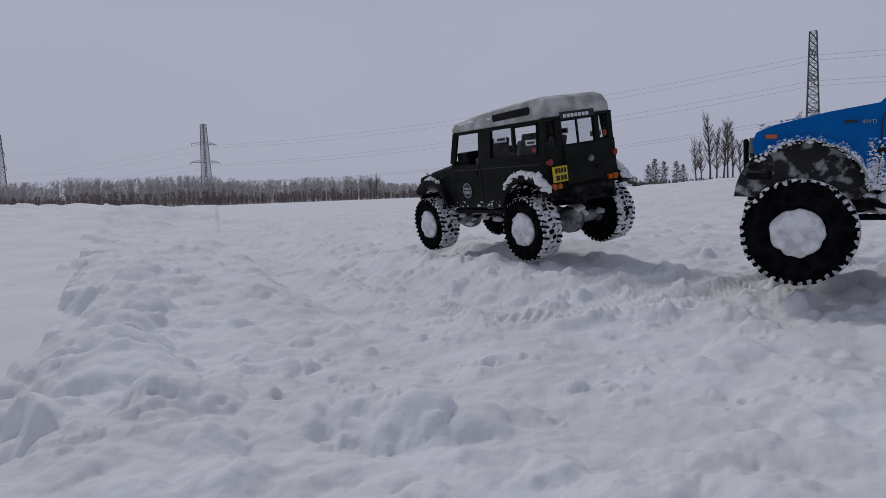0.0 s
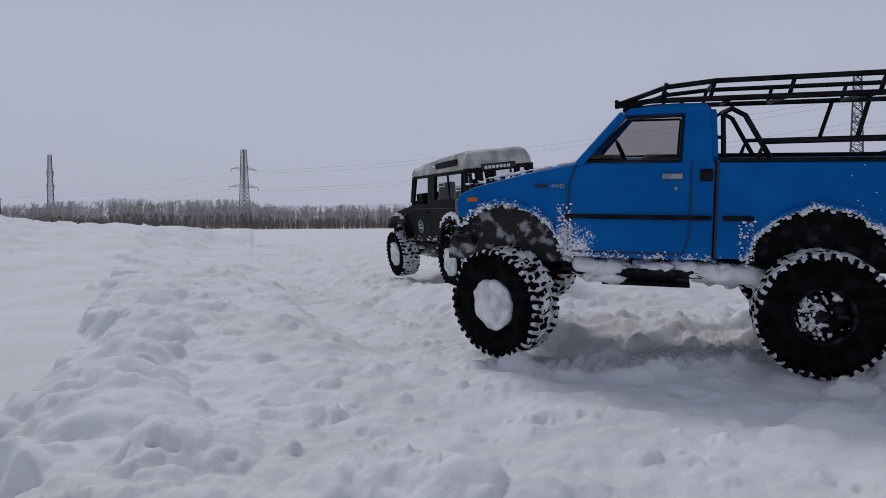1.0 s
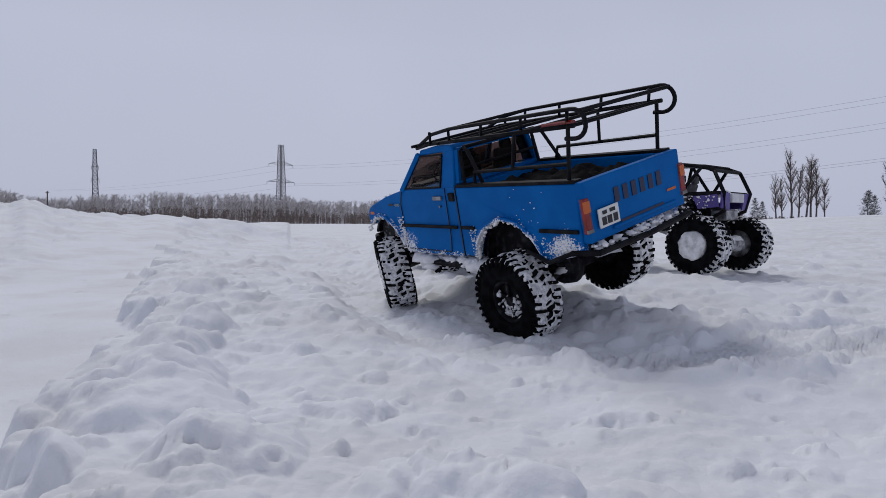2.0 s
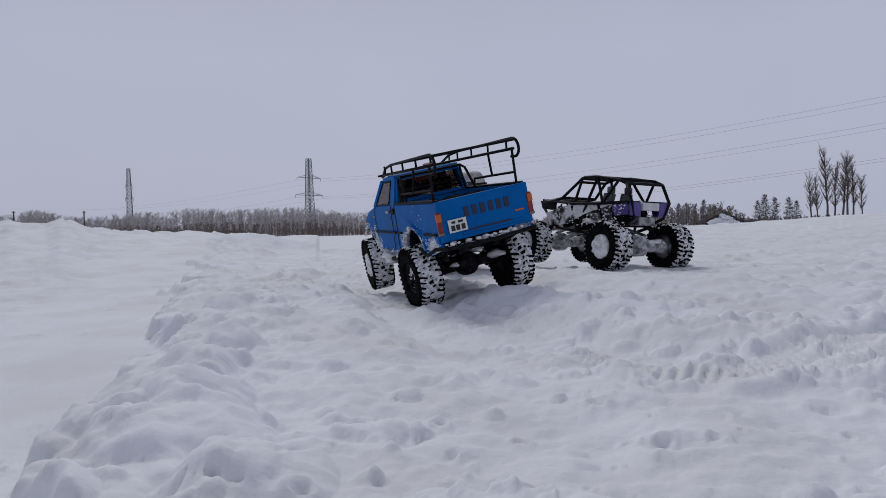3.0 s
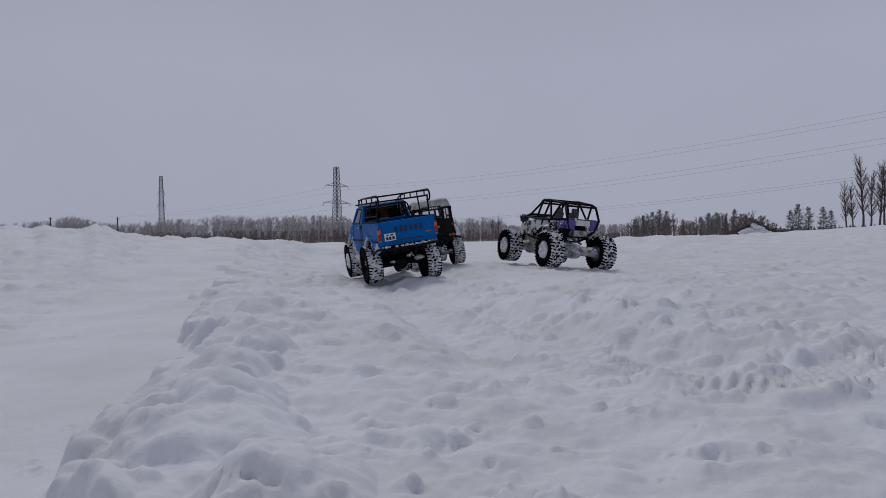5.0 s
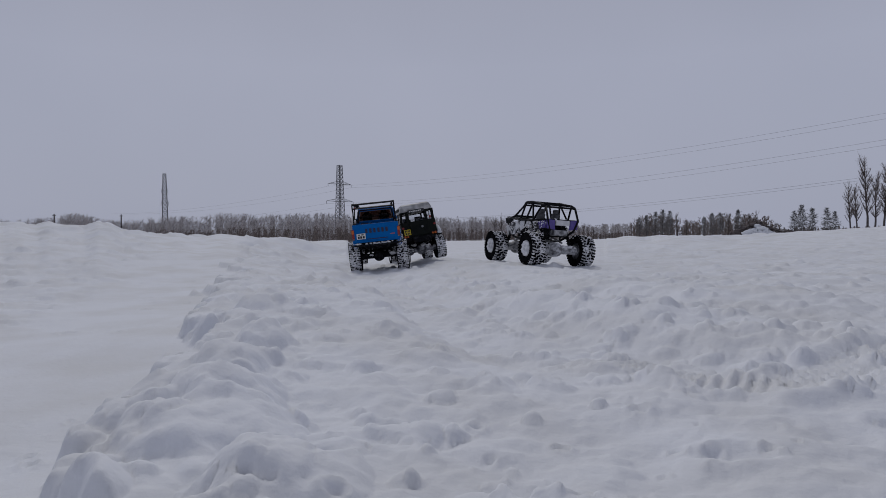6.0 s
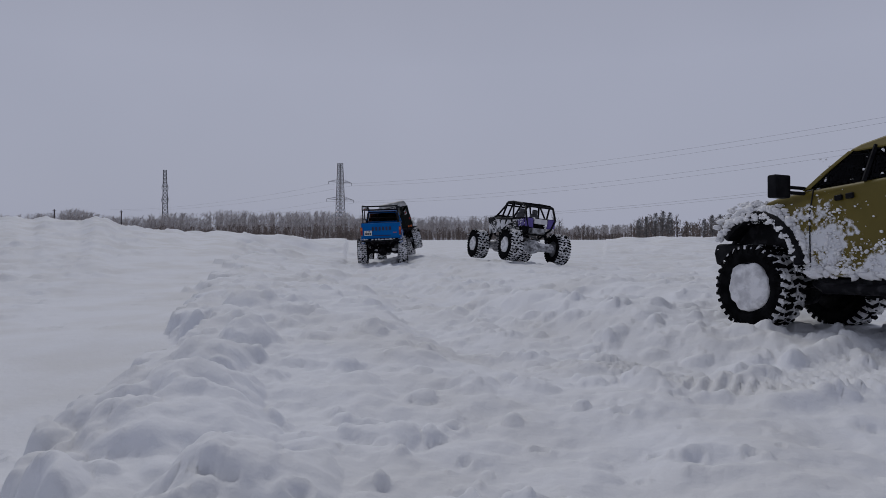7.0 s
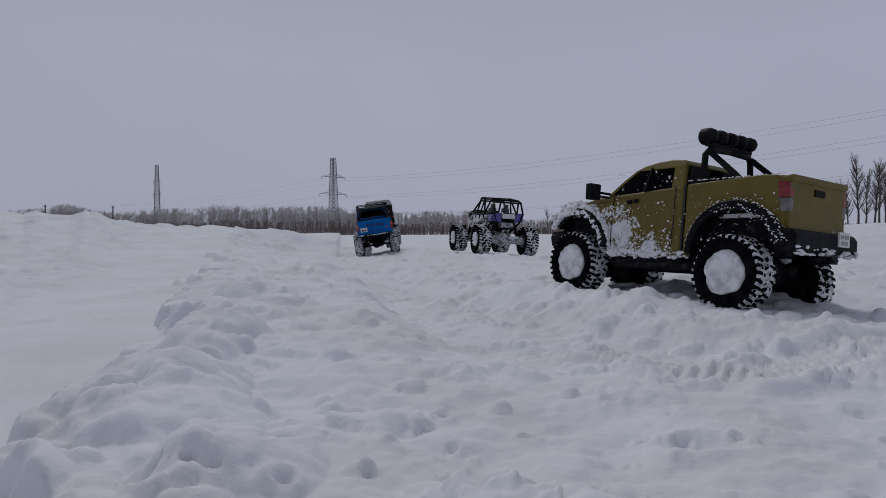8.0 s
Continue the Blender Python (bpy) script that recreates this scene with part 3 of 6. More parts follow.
# ---------------------------------------------------------------- wheels
def wheel_meshes(key, R, W, rim, lugs, seed, rim_mat, deep=0.05, chunky=1.0, gap=0.40):
    rng = random.Random(seed)
    out = {}

    def keep(name, fn, mat, sm=True):
        bm = bmesh.new()
        fn(bm)
        bmesh.ops.recalc_face_normals(bm, faces=bm.faces)
        me = bpy.data.meshes.new(key + "_" + name)
        bm.to_mesh(me)
        bm.free()
        me.materials.append(mat)
        if sm:
            me.polygons.foreach_set("use_smooth", [True] * len(me.polygons))
        out[name] = me

    def rim_shape(bm):
        lathe(bm, [(-W * 0.42, rim), (-W * 0.40, rim * 0.88), (W * 0.18, rim * 0.82), (W * 0.22, rim * 0.55), (W * 0.22, 0.002)], 32)
        lathe(bm, [(W * 0.40, rim), (W * 0.42, rim * 0.95), (W * 0.34, rim * 0.86), (W * 0.16, rim * 0.84)], 32, caps=False)
        lathe(bm, [(W * 0.20, rim * 0.26), (W * 0.34, rim * 0.24), (W * 0.36, rim * 0.16)], 12)
        for k in range(6):
            a = 2 * math.pi * k / 6
            beam(bm, (rim * 0.2 * math.cos(a), W * 0.25, rim * 0.2 * math.sin(a)), (rim * 0.88 * math.cos(a), W * 0.27, rim * 0.88 * math.sin(a)), rim * 0.16, W * 0.08, (0, 1, 0))

    def tyre_shape(bm):
        b = R * (1 - deep)
        prof = [(-W * .40, rim * .97), (-W * .50, rim * 1.10), (-W * .53, (rim + R) * .5), (-W * .50, R * .89), (-W * .43, b), (-W * .2, b * 1.012),
                (W * .2, b * 1.012), (W * .43, b), (W * .50, R * .89), (W * .53, (rim + R) * .5), (W * .50, rim * 1.10), (W * .40, rim * .97)]
        lathe(bm, prof, 44, caps=False)
        for k in range(lugs):
            for side in (-1, 1):
                a = 2 * math.pi * (k + (0.25 if side > 0 else -0.25)) / lugs
                da = 2 * math.pi / lugs * 0.30 * chunky
                twist = side * 2 * math.pi / lugs * 0.35
                long_lug = k % 2 == 0
                y_in = W * (0.17 if long_lug else 0.25)

                def at(r, ang, y):
                    return (r * math.cos(ang), side * y, r * math.sin(ang))
                top = R * (1.0 if long_lug else 0.99)
                quad_box(bm, [at(b * .98, a - da + twist, y_in), at(b * .98, a + da + twist, y_in), at(b * .98, a + da, W * .50), at(b * .98, a - da, W * .50),
                              at(top, a - da * .8 + twist, y_in), at(top, a + da * .8 + twist, y_in), at(top, a + da * .8, W * .47), at(top, a - da * .8, W * .47)])
                quad_box(bm, [at(R * .80, a - da * .6, W * .50), at(R * .80, a + da * .6, W * .50), at(R * .80, a + da * .6, W * .55), at(R * .80, a - da * .6, W * .55),
                              at(top * .985, a - da * .8, W * .44), at(top * .985, a + da * .8, W * .44), at(top * .97, a + da * .8, W * .53), at(top * .97, a - da * .8, W * .53)])

        for k in range(lugs):              # blocks down the middle of the tread
            a, da, y0 = 2 * math.pi * (k + .5) / lugs, 2 * math.pi / lugs * .30, W * (.05 if k % 2 else -.05)
            quad_box(bm, [(q * math.cos(a + sa * da + sy * da * .5), y0 + sy * W * .10, q * math.sin(a + sa * da + sy * da * .5)) for q in (b * .98, R * .995) for sa, sy in ((-1, -1), (1, -1), (1, 1), (-1, 1))])

    def packed(bm):
        n = 170
        rings = []
        for j, y in enumerate((-.485, -.45, -.38, -.29, -.19, -.06, .06, .19, .29, .38, .45, .485)):
            ring = []
            for k in range(n):
                t = 2 * math.pi * k / n
                big = noise.noise(Vector((math.cos(t) * 2.6, math.sin(t) * 2.6, y * 3 + seed)))
                fine = noise.noise(Vector((math.cos(t) * 13, math.sin(t) * 13, y * 9 + seed * 3)))
                q = R * (0.95 if abs(y) > .47 else 1.0) * (1 - deep * max(-.12, gap - 1.0 * big - 1.3 * fine + rng.uniform(-.12, .12)))
                ring.append(bm.verts.new((q * math.cos(t), y * W, q * math.sin(t))))
            rings.append(ring)
        for p, q in zip(rings, rings[1:]):
            for k in range(n):
                bm.faces.new((p[k], p[(k + 1) % n], q[(k + 1) % n], q[k]))

    def plug(bm):
        n = 40
        rr = [rim * (0.97 + 0.12 * noise.noise(Vector((math.cos(6.283 * k / n) * 2.5, math.sin(6.283 * k / n) * 2.5, seed + 3)))) for k in range(n)]
        rings = []
        for q, y in ((1.0, .28), (1.0, .47), (.93, .53), (.7, .56), (.4, .575), (.1, .58)):
            rings.append([bm.verts.new((q * rr[k] * math.cos(6.28319 * k / n), (y - (1 - q) * .05 + .10 * noise.noise(Vector((q * math.cos(6.28319 * k / n) * 3, q * math.sin(6.28319 * k / n) * 3, seed))) + rng.uniform(-.015, .015)) * W, q * rr[k] * math.sin(6.28319 * k / n))) for k in range(n)])
        for p, q in zip(rings, rings[1:]):
            for k in range(n):
                bm.faces.new((p[k], p[(k + 1) % n], q[(k + 1) % n], q[k]))
        bm.faces.new(rings[-1])

    def crumbs(bm):
        for k in range(110):
            a, q = rng.gauss(2.2, 1.1), rim * rng.uniform(0.25, 0.95)
            lump(bm, (q * math.cos(a), W * rng.uniform(.23, .30), q * math.sin(a)), rim * rng.uniform(.02, .12), rng)

    keep("wheel", rim_shape, rim_mat)
    keep("tyre", tyre_shape, RUBBER, False)
    keep("packed_snow", packed, TREAD_SNOW)
    keep("rim_snow", plug, HUB_SNOW)
    keep("snow_crumbs", crumbs, TREAD_SNOW)
    return out


def add_wheels(car, meshes, spots, bare=()):
    """Four wheels with tyre and snow. spots: (x, y of the wheel's middle, z)."""
    wheels = []
    for i, (x, y, z) in enumerate(spots):
        w = new("wheel", meshes["wheel"])
        w.parent = car
        w.matrix_basis = pose(x, y, z, 0, 0, 0 if y > 0 else 180)
        for nm in ("tyre", "packed_snow", "snow_crumbs" if i in bare else "rim_snow"):
            o = new("tyre" if nm == "tyre" else "packed_snow" if nm == "packed_snow" else "rim_snow", meshes[nm])
            o.parent = w
            if nm == "tyre":
                tagged(o, "black rubber mud tyre with deep lugs")
            else:
                tagged(o, "white snow packed in the wheel")
        wheels.append(w)
    return wheels


def running_gear(car, fx, rx, hub, half, R, tubes=0.011, mat=None, frame_z=0.085, rail_y=0.035, snowy=14, seed=1):
    """Frame rails, axles with their differential, links, shocks and the snow that lies on them."""
    rng = random.Random(seed)
    mat = mat or CHASSIS
    for sy in (-1, 1):
        simple("frame_rail", car, CHASSIS, lambda bm: (beam(bm, (fx + .04, sy * rail_y, frame_z + .01), (fx - .06, sy * rail_y, frame_z), .008, .016),
                                                      beam(bm, (fx - .06, sy * rail_y, frame_z), (rx + .06, sy * rail_y, frame_z), .008, .016),
                                                      beam(bm, (rx + .06, sy * rail_y, frame_z), (rx - .08, sy * rail_y, frame_z + .012), .008, .016)), rounded=.001)
    for x in (fx, rx):
        def axle(bm, x=x):
            lathe(bm, [(-half, tubes * .9), (-half + .02, tubes * 1.35), (-half + .03, tubes), (half - .03, tubes), (half - .02, tubes * 1.35), (half, tubes * .9)], 14, center=(x, 0, hub))
            lathe(bm, [(-.022, .010), (-.016, .021), (.0, .024), (.016, .021), (.022, .010)], 16, center=(x, 0.0, hub), axis="x")
        simple("axle", car, mat, axle, smooth=True)
        for sy in (-1, 1):
            def shock(bm, x=x, sy=sy):
                top, low = Vector((x - .02 * (1 if x > 0 else -1), sy * (half - .045), hub + .068)), Vector((x, sy * (half - .035), hub + .006))
                tube(bm, [low, low.lerp(top, .55)], .0045)
                tube(bm, [low.lerp(top, .5), top], .0028)
                turns = []
                for k in range(41):
                    a = k / 40
                    p = low.lerp(top, .15 + .8 * a)
                    turns.append(p + Vector((.0072 * math.cos(a * 44), .0072 * math.sin(a * 44), 0)))
                tube(bm, turns, .0012, 5)
            simple("shock_absorber", car, CHASSIS, shock)
            simple("link_rod", car, mat, lambda bm: tube(bm, [(x, sy * (half - .05), hub - .006), (x + (-.11 if x > 0 else .11), sy * .03, frame_z - .004)], .0045))
    # dark chassis mass, filled out with added boxes that block light under the body
    simple("chassis_tray", car, CHASSIS, lambda bm: (box(bm, rx + .065, fx - .065, -rail_y - .018, rail_y + .018, frame_z - .014, frame_z + .018),
                                                     box(bm, rx - .06, rx + .05, -.045, .045, frame_z + .010, frame_z + .030), box(bm, fx - .05, fx + .035, -.040, .040, frame_z + .012, frame_z + .032)),
           "black chassis tray with boxes added to deepen the shade below", .004)
    simple("gearbox", car, CHASSIS, lambda bm: (box(bm, -.03, .035, -.02, .022, frame_z - .03, frame_z + .01), box(bm, .06, .11, -.016, .016, frame_z - .005, frame_z + .03)), rounded=.004)
    simple("drive_shaft", car, CHASSIS, lambda bm: (tube(bm, [(.02, .008, frame_z - .02), (fx - .02, .004, hub)], .004), tube(bm, [(-.02, .008, frame_z - .02), (rx + .02, .004, hub)], .004)))
    simple("skid_plate", car, CHASSIS, lambda bm: box(bm, -.045, .05, -.026, .026, frame_z - .034, frame_z - .029), rounded=.001)

    def clumps(bm):
        for k in range(snowy):
            x = rng.choice((fx, rx)) + rng.uniform(-.02, .02) if rng.random() < .55 else rng.uniform(rx, fx)
            lump(bm, (x, rng.uniform(-half * .7, half * .7), hub + rng.uniform(-.005, .03)), rng.uniform(.005, .014), rng, .7)
    tagged(simple("chassis_snow", car, SNOW_CAKE, clumps, "white snow clumps on the chassis", smooth=True), kind="stuff")


def spatter(car, spots, n, seed, r0=.0012, r1=.004, name="snow_spatter"):
    """Clods of snow stuck to the paint. spots: boxes (x0, x1, y, z0, z1, share)."""
    rng = random.Random(seed)

    def fn(bm):
        for x0, x1, y, z0, z1, share in spots:
            for _ in range(int(n * share)):
                lump(bm, (rng.uniform(x0, x1), y + rng.uniform(-.0008, .0008), z0 + (z1 - z0) * rng.random() ** 1.3), r0 + (r1 - r0) * rng.random() ** 2.5, rng)
    return tagged(simple(name, car, SNOW_CAKE, fn, "clods of snow stuck to the bodywork", smooth=True), kind="stuff")


def crust(car, cx, cz, r, y, a0, a1, seed, thick=.006, name="arch_snow"):
    """A crust of snow along a wheel arch."""
    rng = random.Random(seed)

    def fn(bm):
        n = int(abs(a1 - a0) / 1.3)
        for k in range(n):
            a = radians(a0 + (a1 - a0) * k / n)
            q = r + rng.uniform(-.003, .004)
            lump(bm, (cx + q * math.cos(a), y + rng.uniform(-.004, .001) * (1 if y > 0 else -1), cz + q * math.sin(a)), thick * rng.uniform(.25, 1.0), rng)
    return tagged(simple(name, car, SNOW_CAKE, fn, "snow crusted on the wheel arch", smooth=True), kind="stuff")


def liner(car, cx, cz, r, half, a0=20, a1=165):
    def fn(bm):
        p = arc(cx, cz, r - .0015, a0, a1, 14)
        q = arc(cx, cz, r + .0025, a0, a1, 14)
        prism(bm, p + q[::-1], -half, half)
    return simple("wheel_well", car, CHASSIS, fn)


def bars(parent, mat, m, rows, depth=.0006, name="lettering_bar", label=""):
    """Plain bars in place of writing. rows: (u0, u1, v0, v1) on the plane of m (u right, v up)."""
    for u0, u1, v0, v1 in rows:
        ob = simple(name, parent, mat, lambda bm: box(bm, u0, u1, v0, v1, 0, depth), label)
        ob.matrix_basis = m


def seam(car, pts, y, mat=None, w=.0011):
    def fn(bm):
        for (xa, za), (xb, zb) in zip(pts, pts[1:]):
            beam(bm, (xa, y(za), za), (xb, y(zb), zb), w, .0012, (0, 1, 0))
    return simple("panel_gap", car, mat or INK, fn)


# rear face of a car: u to the car's right as seen from behind, v up
def rear_plane(x, z, y=0.0):
    return Matrix.Translation((x, y, z)) @ Matrix(((0, 0, -1, 0), (-1, 0, 0, 0), (0, 1, 0, 0), (0, 0, 0, 1)))


# left side of a car: u towards the tail, v up
def side_plane(x, y, z):
    return Matrix.Translation((x, y, z)) @ Matrix(((-1, 0, 0, 0), (0, 0, 1, 0), (0, 1, 0, 0), (0, 0, 0, 1)))


def windows(car, panes, mat, thick=.0012):
    """Each pane is four corners; it gets a little thickness along its normal."""
    obs = []
    for p in panes:
        p = [Vector(c) for c in p]
        nrm = (p[1] - p[0]).cross(p[2] - p[0]).normalized() * thick
        ob = simple("window_pane", car, mat, lambda bm: quad_box(bm, [c for c in p] + [c + nrm for c in p]))
        ob.visible_shadow = False
        obs.append(ob)
    return obs


def ring_frame(bm, p, w, h):
    for a, b in zip(p, p[1:] + p[:1]):
        beam(bm, a, b, w, h)


# ---------------------------------------------------------------- far woods, lone trees, pylons
def bearing(az, dist):
    return -dist * math.sin(radians(az)), dist * math.cos(radians(az))


# height of the far woods' top, as a slope above the eye, by bearing (left positive)
CANOPY = ((49, .028), (46.3, .0308), (43.1, .034), (41.6, .0445), (40.5, .033), (39, .030), (35.7, .036), (33.2, .0355), (32.1, .040), (25.2, .039), (21.4, .0406), (19, .0323), (9.2, .0333), (7.5, .0284),
          (7.1, .0215), (2, .0195), (-2.6, .0205), (-3.3, .029), (-5.3, .036), (-6.9, .033), (-7.7, .022), (-8.6, .029), (-11.3, .033), (-13.2, .029), (-14.2, .0135), (-22, .0120), (-34, .0150))


class Slivers:
    """Thin tapered blades and poles, gathered into one mesh."""

    def __init__(self):
        self.v, self.f = [], []

    def pole(self, p, q, r0, r1, sides=4):
        p, q = Vector(p), Vector(q)
        d = (q - p).normalized()
        s = d.orthogonal().normalized()
        u = d.cross(s)
        n = len(self.v)
        for c, r in ((p, r0), (q, r1)):
            for k in range(sides):
                a = 2 * math.pi * k / sides
                self.v.append(c + r * (math.cos(a) * s + math.sin(a) * u))
        for k in range(sides):
            self.f.append((n + k, n + (k + 1) % sides, n + sides + (k + 1) % sides, n + sides + k))

    def blade(self, p, q, w):
        p, q = Vector(p), Vector(q)
        s = (q - p).cross(Vector((.3, .2, .9)))
        s = (s.normalized() if s.length > 1e-6 else Vector((1, 0, 0))) * w / 2
        n = len(self.v)
        m = p.lerp(q, .5)
        up = Vector((0, 0, w * .5))
        self.v += [p, m - s, q, m + s, m + up]
        self.f += [(n, n + 1, n + 4), (n + 1, n + 2, n + 4), (n + 2, n + 3, n + 4), (n + 3, n, n + 4)]

    def ob(self, name, mat):
        return mesh_ob(name, [tuple(c) for c in self.v], self.f, mat)


def far_woods():
    rng = random.Random(77)
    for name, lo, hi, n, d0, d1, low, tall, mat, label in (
            ("far_woods", -3, 48, 2000, 300, 400, .70, 1.05, HAZY_FROST_TWIG, "frosted leafless grey woods on the horizon, haze put into their colour"),
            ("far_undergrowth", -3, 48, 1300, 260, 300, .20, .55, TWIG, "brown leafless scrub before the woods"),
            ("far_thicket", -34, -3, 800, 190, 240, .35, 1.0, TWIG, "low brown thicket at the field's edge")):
        g = Slivers()
        for _ in range(n):
            az, d = rng.uniform(lo, hi), rng.uniform(d0, d1)
            el = np.interp(-az, [-c[0] for c in CANOPY], [c[1] for c in CANOPY])
            clump = .72 + .5 * noise.noise(Vector((az * .8, d * .02, 1.5))) + .25 * noise.noise(Vector((az * 3.1, 0, 4.5)))
            h = d * el * min(rng.uniform(low, tall) * (.75 + .45 * clump), 1.12)
            x, y = bearing(az, d)
            g.pole((x, y, -1), (x + rng.uniform(-.3, .3), y, h * .95), .11, .03, 3)
            fir = rng.random() < .22
            for k in range(30):
                t = rng.uniform(.12, 1.0)
                a = rng.uniform(0, 6.283)
                reach = h * (.16 * (1.08 - t) + .02 if fir else rng.uniform(.06, .17))
                rise = -reach * .3 if fir else reach * rng.uniform(.5, 1.9)
                z = h * t * (.92 if not fir else 1)
                g.blade((x, y, z), (x + reach * math.cos(a), y + reach * math.sin(a), min(z + rise, h)), rng.uniform(.3, .7) if fir else rng.uniform(.12, .30))
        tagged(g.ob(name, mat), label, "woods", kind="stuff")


def bare_tree(h, seed, slim=1.0):
    """A leafless tree: bent tapered trunk, limbs that rise, and a crown of twigs."""
    rng = random.Random(seed)
    tree = thing("tree", "leafless tree with bare grey-brown branches in snow", "tree", "trees at the field's edge")
    wood, crown = Slivers(), Slivers()
    p, pts = Vector((0, 0, -.3)), [Vector((0, 0, -.3))]
    lean = Vector((rng.uniform(-.05, .05), rng.uniform(-.05, .05), 1))
    for k in range(7):
        p = p + (lean + Vector((rng.uniform(-.05, .05), rng.uniform(-.05, .05), 0))) * h * .135
        pts.append(p.copy())
    for k in range(7):
        wood.pole(pts[k], pts[k + 1], h * .017 * (1 - k / 8), h * .017 * (1 - (k + 1) / 8), 6)
    for k in range(34):
        t = rng.uniform(.30, .95)
        i = min(int(t * 7), 6)
        b = pts[i].lerp(pts[i + 1], t * 7 - i)
        a = rng.uniform(0, 6.283)
        ln = h * rng.uniform(.14, .36) * (1.0 - .45 * t) * slim
        d = Vector((math.cos(a) * .72, math.sin(a) * .72, rng.uniform(.7, 1.5))).normalized()
        mid = b + d * ln * .5
        end = mid + (d + Vector((0, 0, .35))).normalized() * ln * .6
        wood.pole(b, mid, h * .0055, h * .0035, 4)
        wood.pole(mid, end, h * .0035, h * .0015, 4)
        for q in range(34):
            s = b.lerp(mid, rng.uniform(.3, 1)) if rng.random() < .4 else mid.lerp(end, rng.uniform(0, 1))
            w = Vector((rng.uniform(-1, 1), rng.uniform(-1, 1), rng.uniform(.2, 1.5))).normalized()
            crown.blade(s, s + w * h * rng.uniform(.02, .065), h * rng.uniform(.002, .004))
    t = wood.ob("trunk", BARK)
    c = crown.ob("crown", TWIG)
    t.parent = c.parent = tree
    return tree


def larch(h, seed):
    """A pointed tree with drooping tiers of thin branches."""
    rng = random.Random(seed)
    tree = thing("tree", "dark pointed tree with thin drooping branches in snow", "tree", "trees at the field's edge")
    wood, crown = Slivers(), Slivers()
    for k in range(5):
        wood.pole((0, 0, h * (k / 5) - .3), (0, 0, h * (k + 1) / 5 - (.3 if k < 4 else 0)), h * .016 * (1 - k / 5.2), h * .016 * (1 - (k + 1) / 5.2), 6)
    for k in range(230):
        t = rng.uniform(.16, .99)
        a = rng.uniform(0, 6.283)
        ln = h * (.235 * math.sin(math.pi * min(1, (1 - t) * .92 + .04)) ** .8 * (1.12 - .45 * t) + .015) * rng.uniform(.45, 1.15)
        b = Vector((0, 0, h * t))
        e = b + Vector((math.cos(a) * ln, math.sin(a) * ln, ln * rng.uniform(-.25, .55)))
        crown.blade(b, e, h * rng.uniform(.008, .018))
        for q in range(6):
            s = b.lerp(e, rng.uniform(.25, 1))
            crown.blade(s, s + Vector((rng.uniform(-.6, .6), rng.uniform(-.6, .6), rng.uniform(-.6, .8))) * h * .065, h * rng.uniform(.006, .014))
    t = wood.ob("trunk", BARK)
    c = crown.ob("crown", NEEDLE)
    t.parent = c.parent = tree
    return tree


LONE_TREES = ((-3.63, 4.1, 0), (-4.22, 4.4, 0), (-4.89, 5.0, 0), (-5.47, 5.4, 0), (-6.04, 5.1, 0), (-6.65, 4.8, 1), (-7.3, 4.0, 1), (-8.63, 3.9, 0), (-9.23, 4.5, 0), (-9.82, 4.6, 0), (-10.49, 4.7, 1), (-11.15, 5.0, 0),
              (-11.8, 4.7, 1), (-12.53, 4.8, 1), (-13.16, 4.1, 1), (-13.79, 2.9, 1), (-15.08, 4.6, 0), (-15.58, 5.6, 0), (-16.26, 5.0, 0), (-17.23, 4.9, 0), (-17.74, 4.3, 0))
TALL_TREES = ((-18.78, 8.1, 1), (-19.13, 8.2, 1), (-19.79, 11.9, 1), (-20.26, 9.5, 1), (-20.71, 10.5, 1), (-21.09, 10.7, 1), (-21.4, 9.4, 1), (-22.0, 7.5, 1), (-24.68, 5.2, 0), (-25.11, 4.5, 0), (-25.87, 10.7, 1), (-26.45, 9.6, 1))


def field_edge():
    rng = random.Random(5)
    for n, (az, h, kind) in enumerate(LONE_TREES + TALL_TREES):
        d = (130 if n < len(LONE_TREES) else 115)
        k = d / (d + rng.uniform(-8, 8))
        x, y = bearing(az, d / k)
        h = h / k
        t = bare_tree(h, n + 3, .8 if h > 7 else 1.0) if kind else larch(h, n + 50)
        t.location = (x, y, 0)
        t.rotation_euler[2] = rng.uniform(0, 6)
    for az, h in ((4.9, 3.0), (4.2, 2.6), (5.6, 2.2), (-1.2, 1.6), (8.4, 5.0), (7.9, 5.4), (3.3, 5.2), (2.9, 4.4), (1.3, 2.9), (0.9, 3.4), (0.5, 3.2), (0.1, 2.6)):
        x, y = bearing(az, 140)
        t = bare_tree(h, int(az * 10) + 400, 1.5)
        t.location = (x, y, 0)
    # snow-capped heap of earth
    rng = random.Random(8)
    x, y = bearing(-12.55, 120)
    heap = thing("earth_heap", "dark heap of earth capped with snow", "heap")
    heap.location = (x, y, 0.55)
    simple("earth", heap, BARK, lambda bm: [lump(bm, (x, rng.uniform(-.6, .8), max(.1, rng.uniform(.2, 1) * (2.0 - abs(x) * .52))), rng.uniform(.35, .6), rng, .9) for x in [rng.uniform(-3.4, 5.2) for _ in range(70)]], "dark earth")
    simple("snow_cap", heap, SNOW, lambda bm: [lump(bm, (x, rng.uniform(-1.2, -.6), rng.uniform(.0, .8) * (1.7 - abs(x + .3) * .7)), rng.uniform(.3, .6), rng, .8) for x in [rng.uniform(-2.6, 2.2) for _ in range(34)]], "white snow cap")


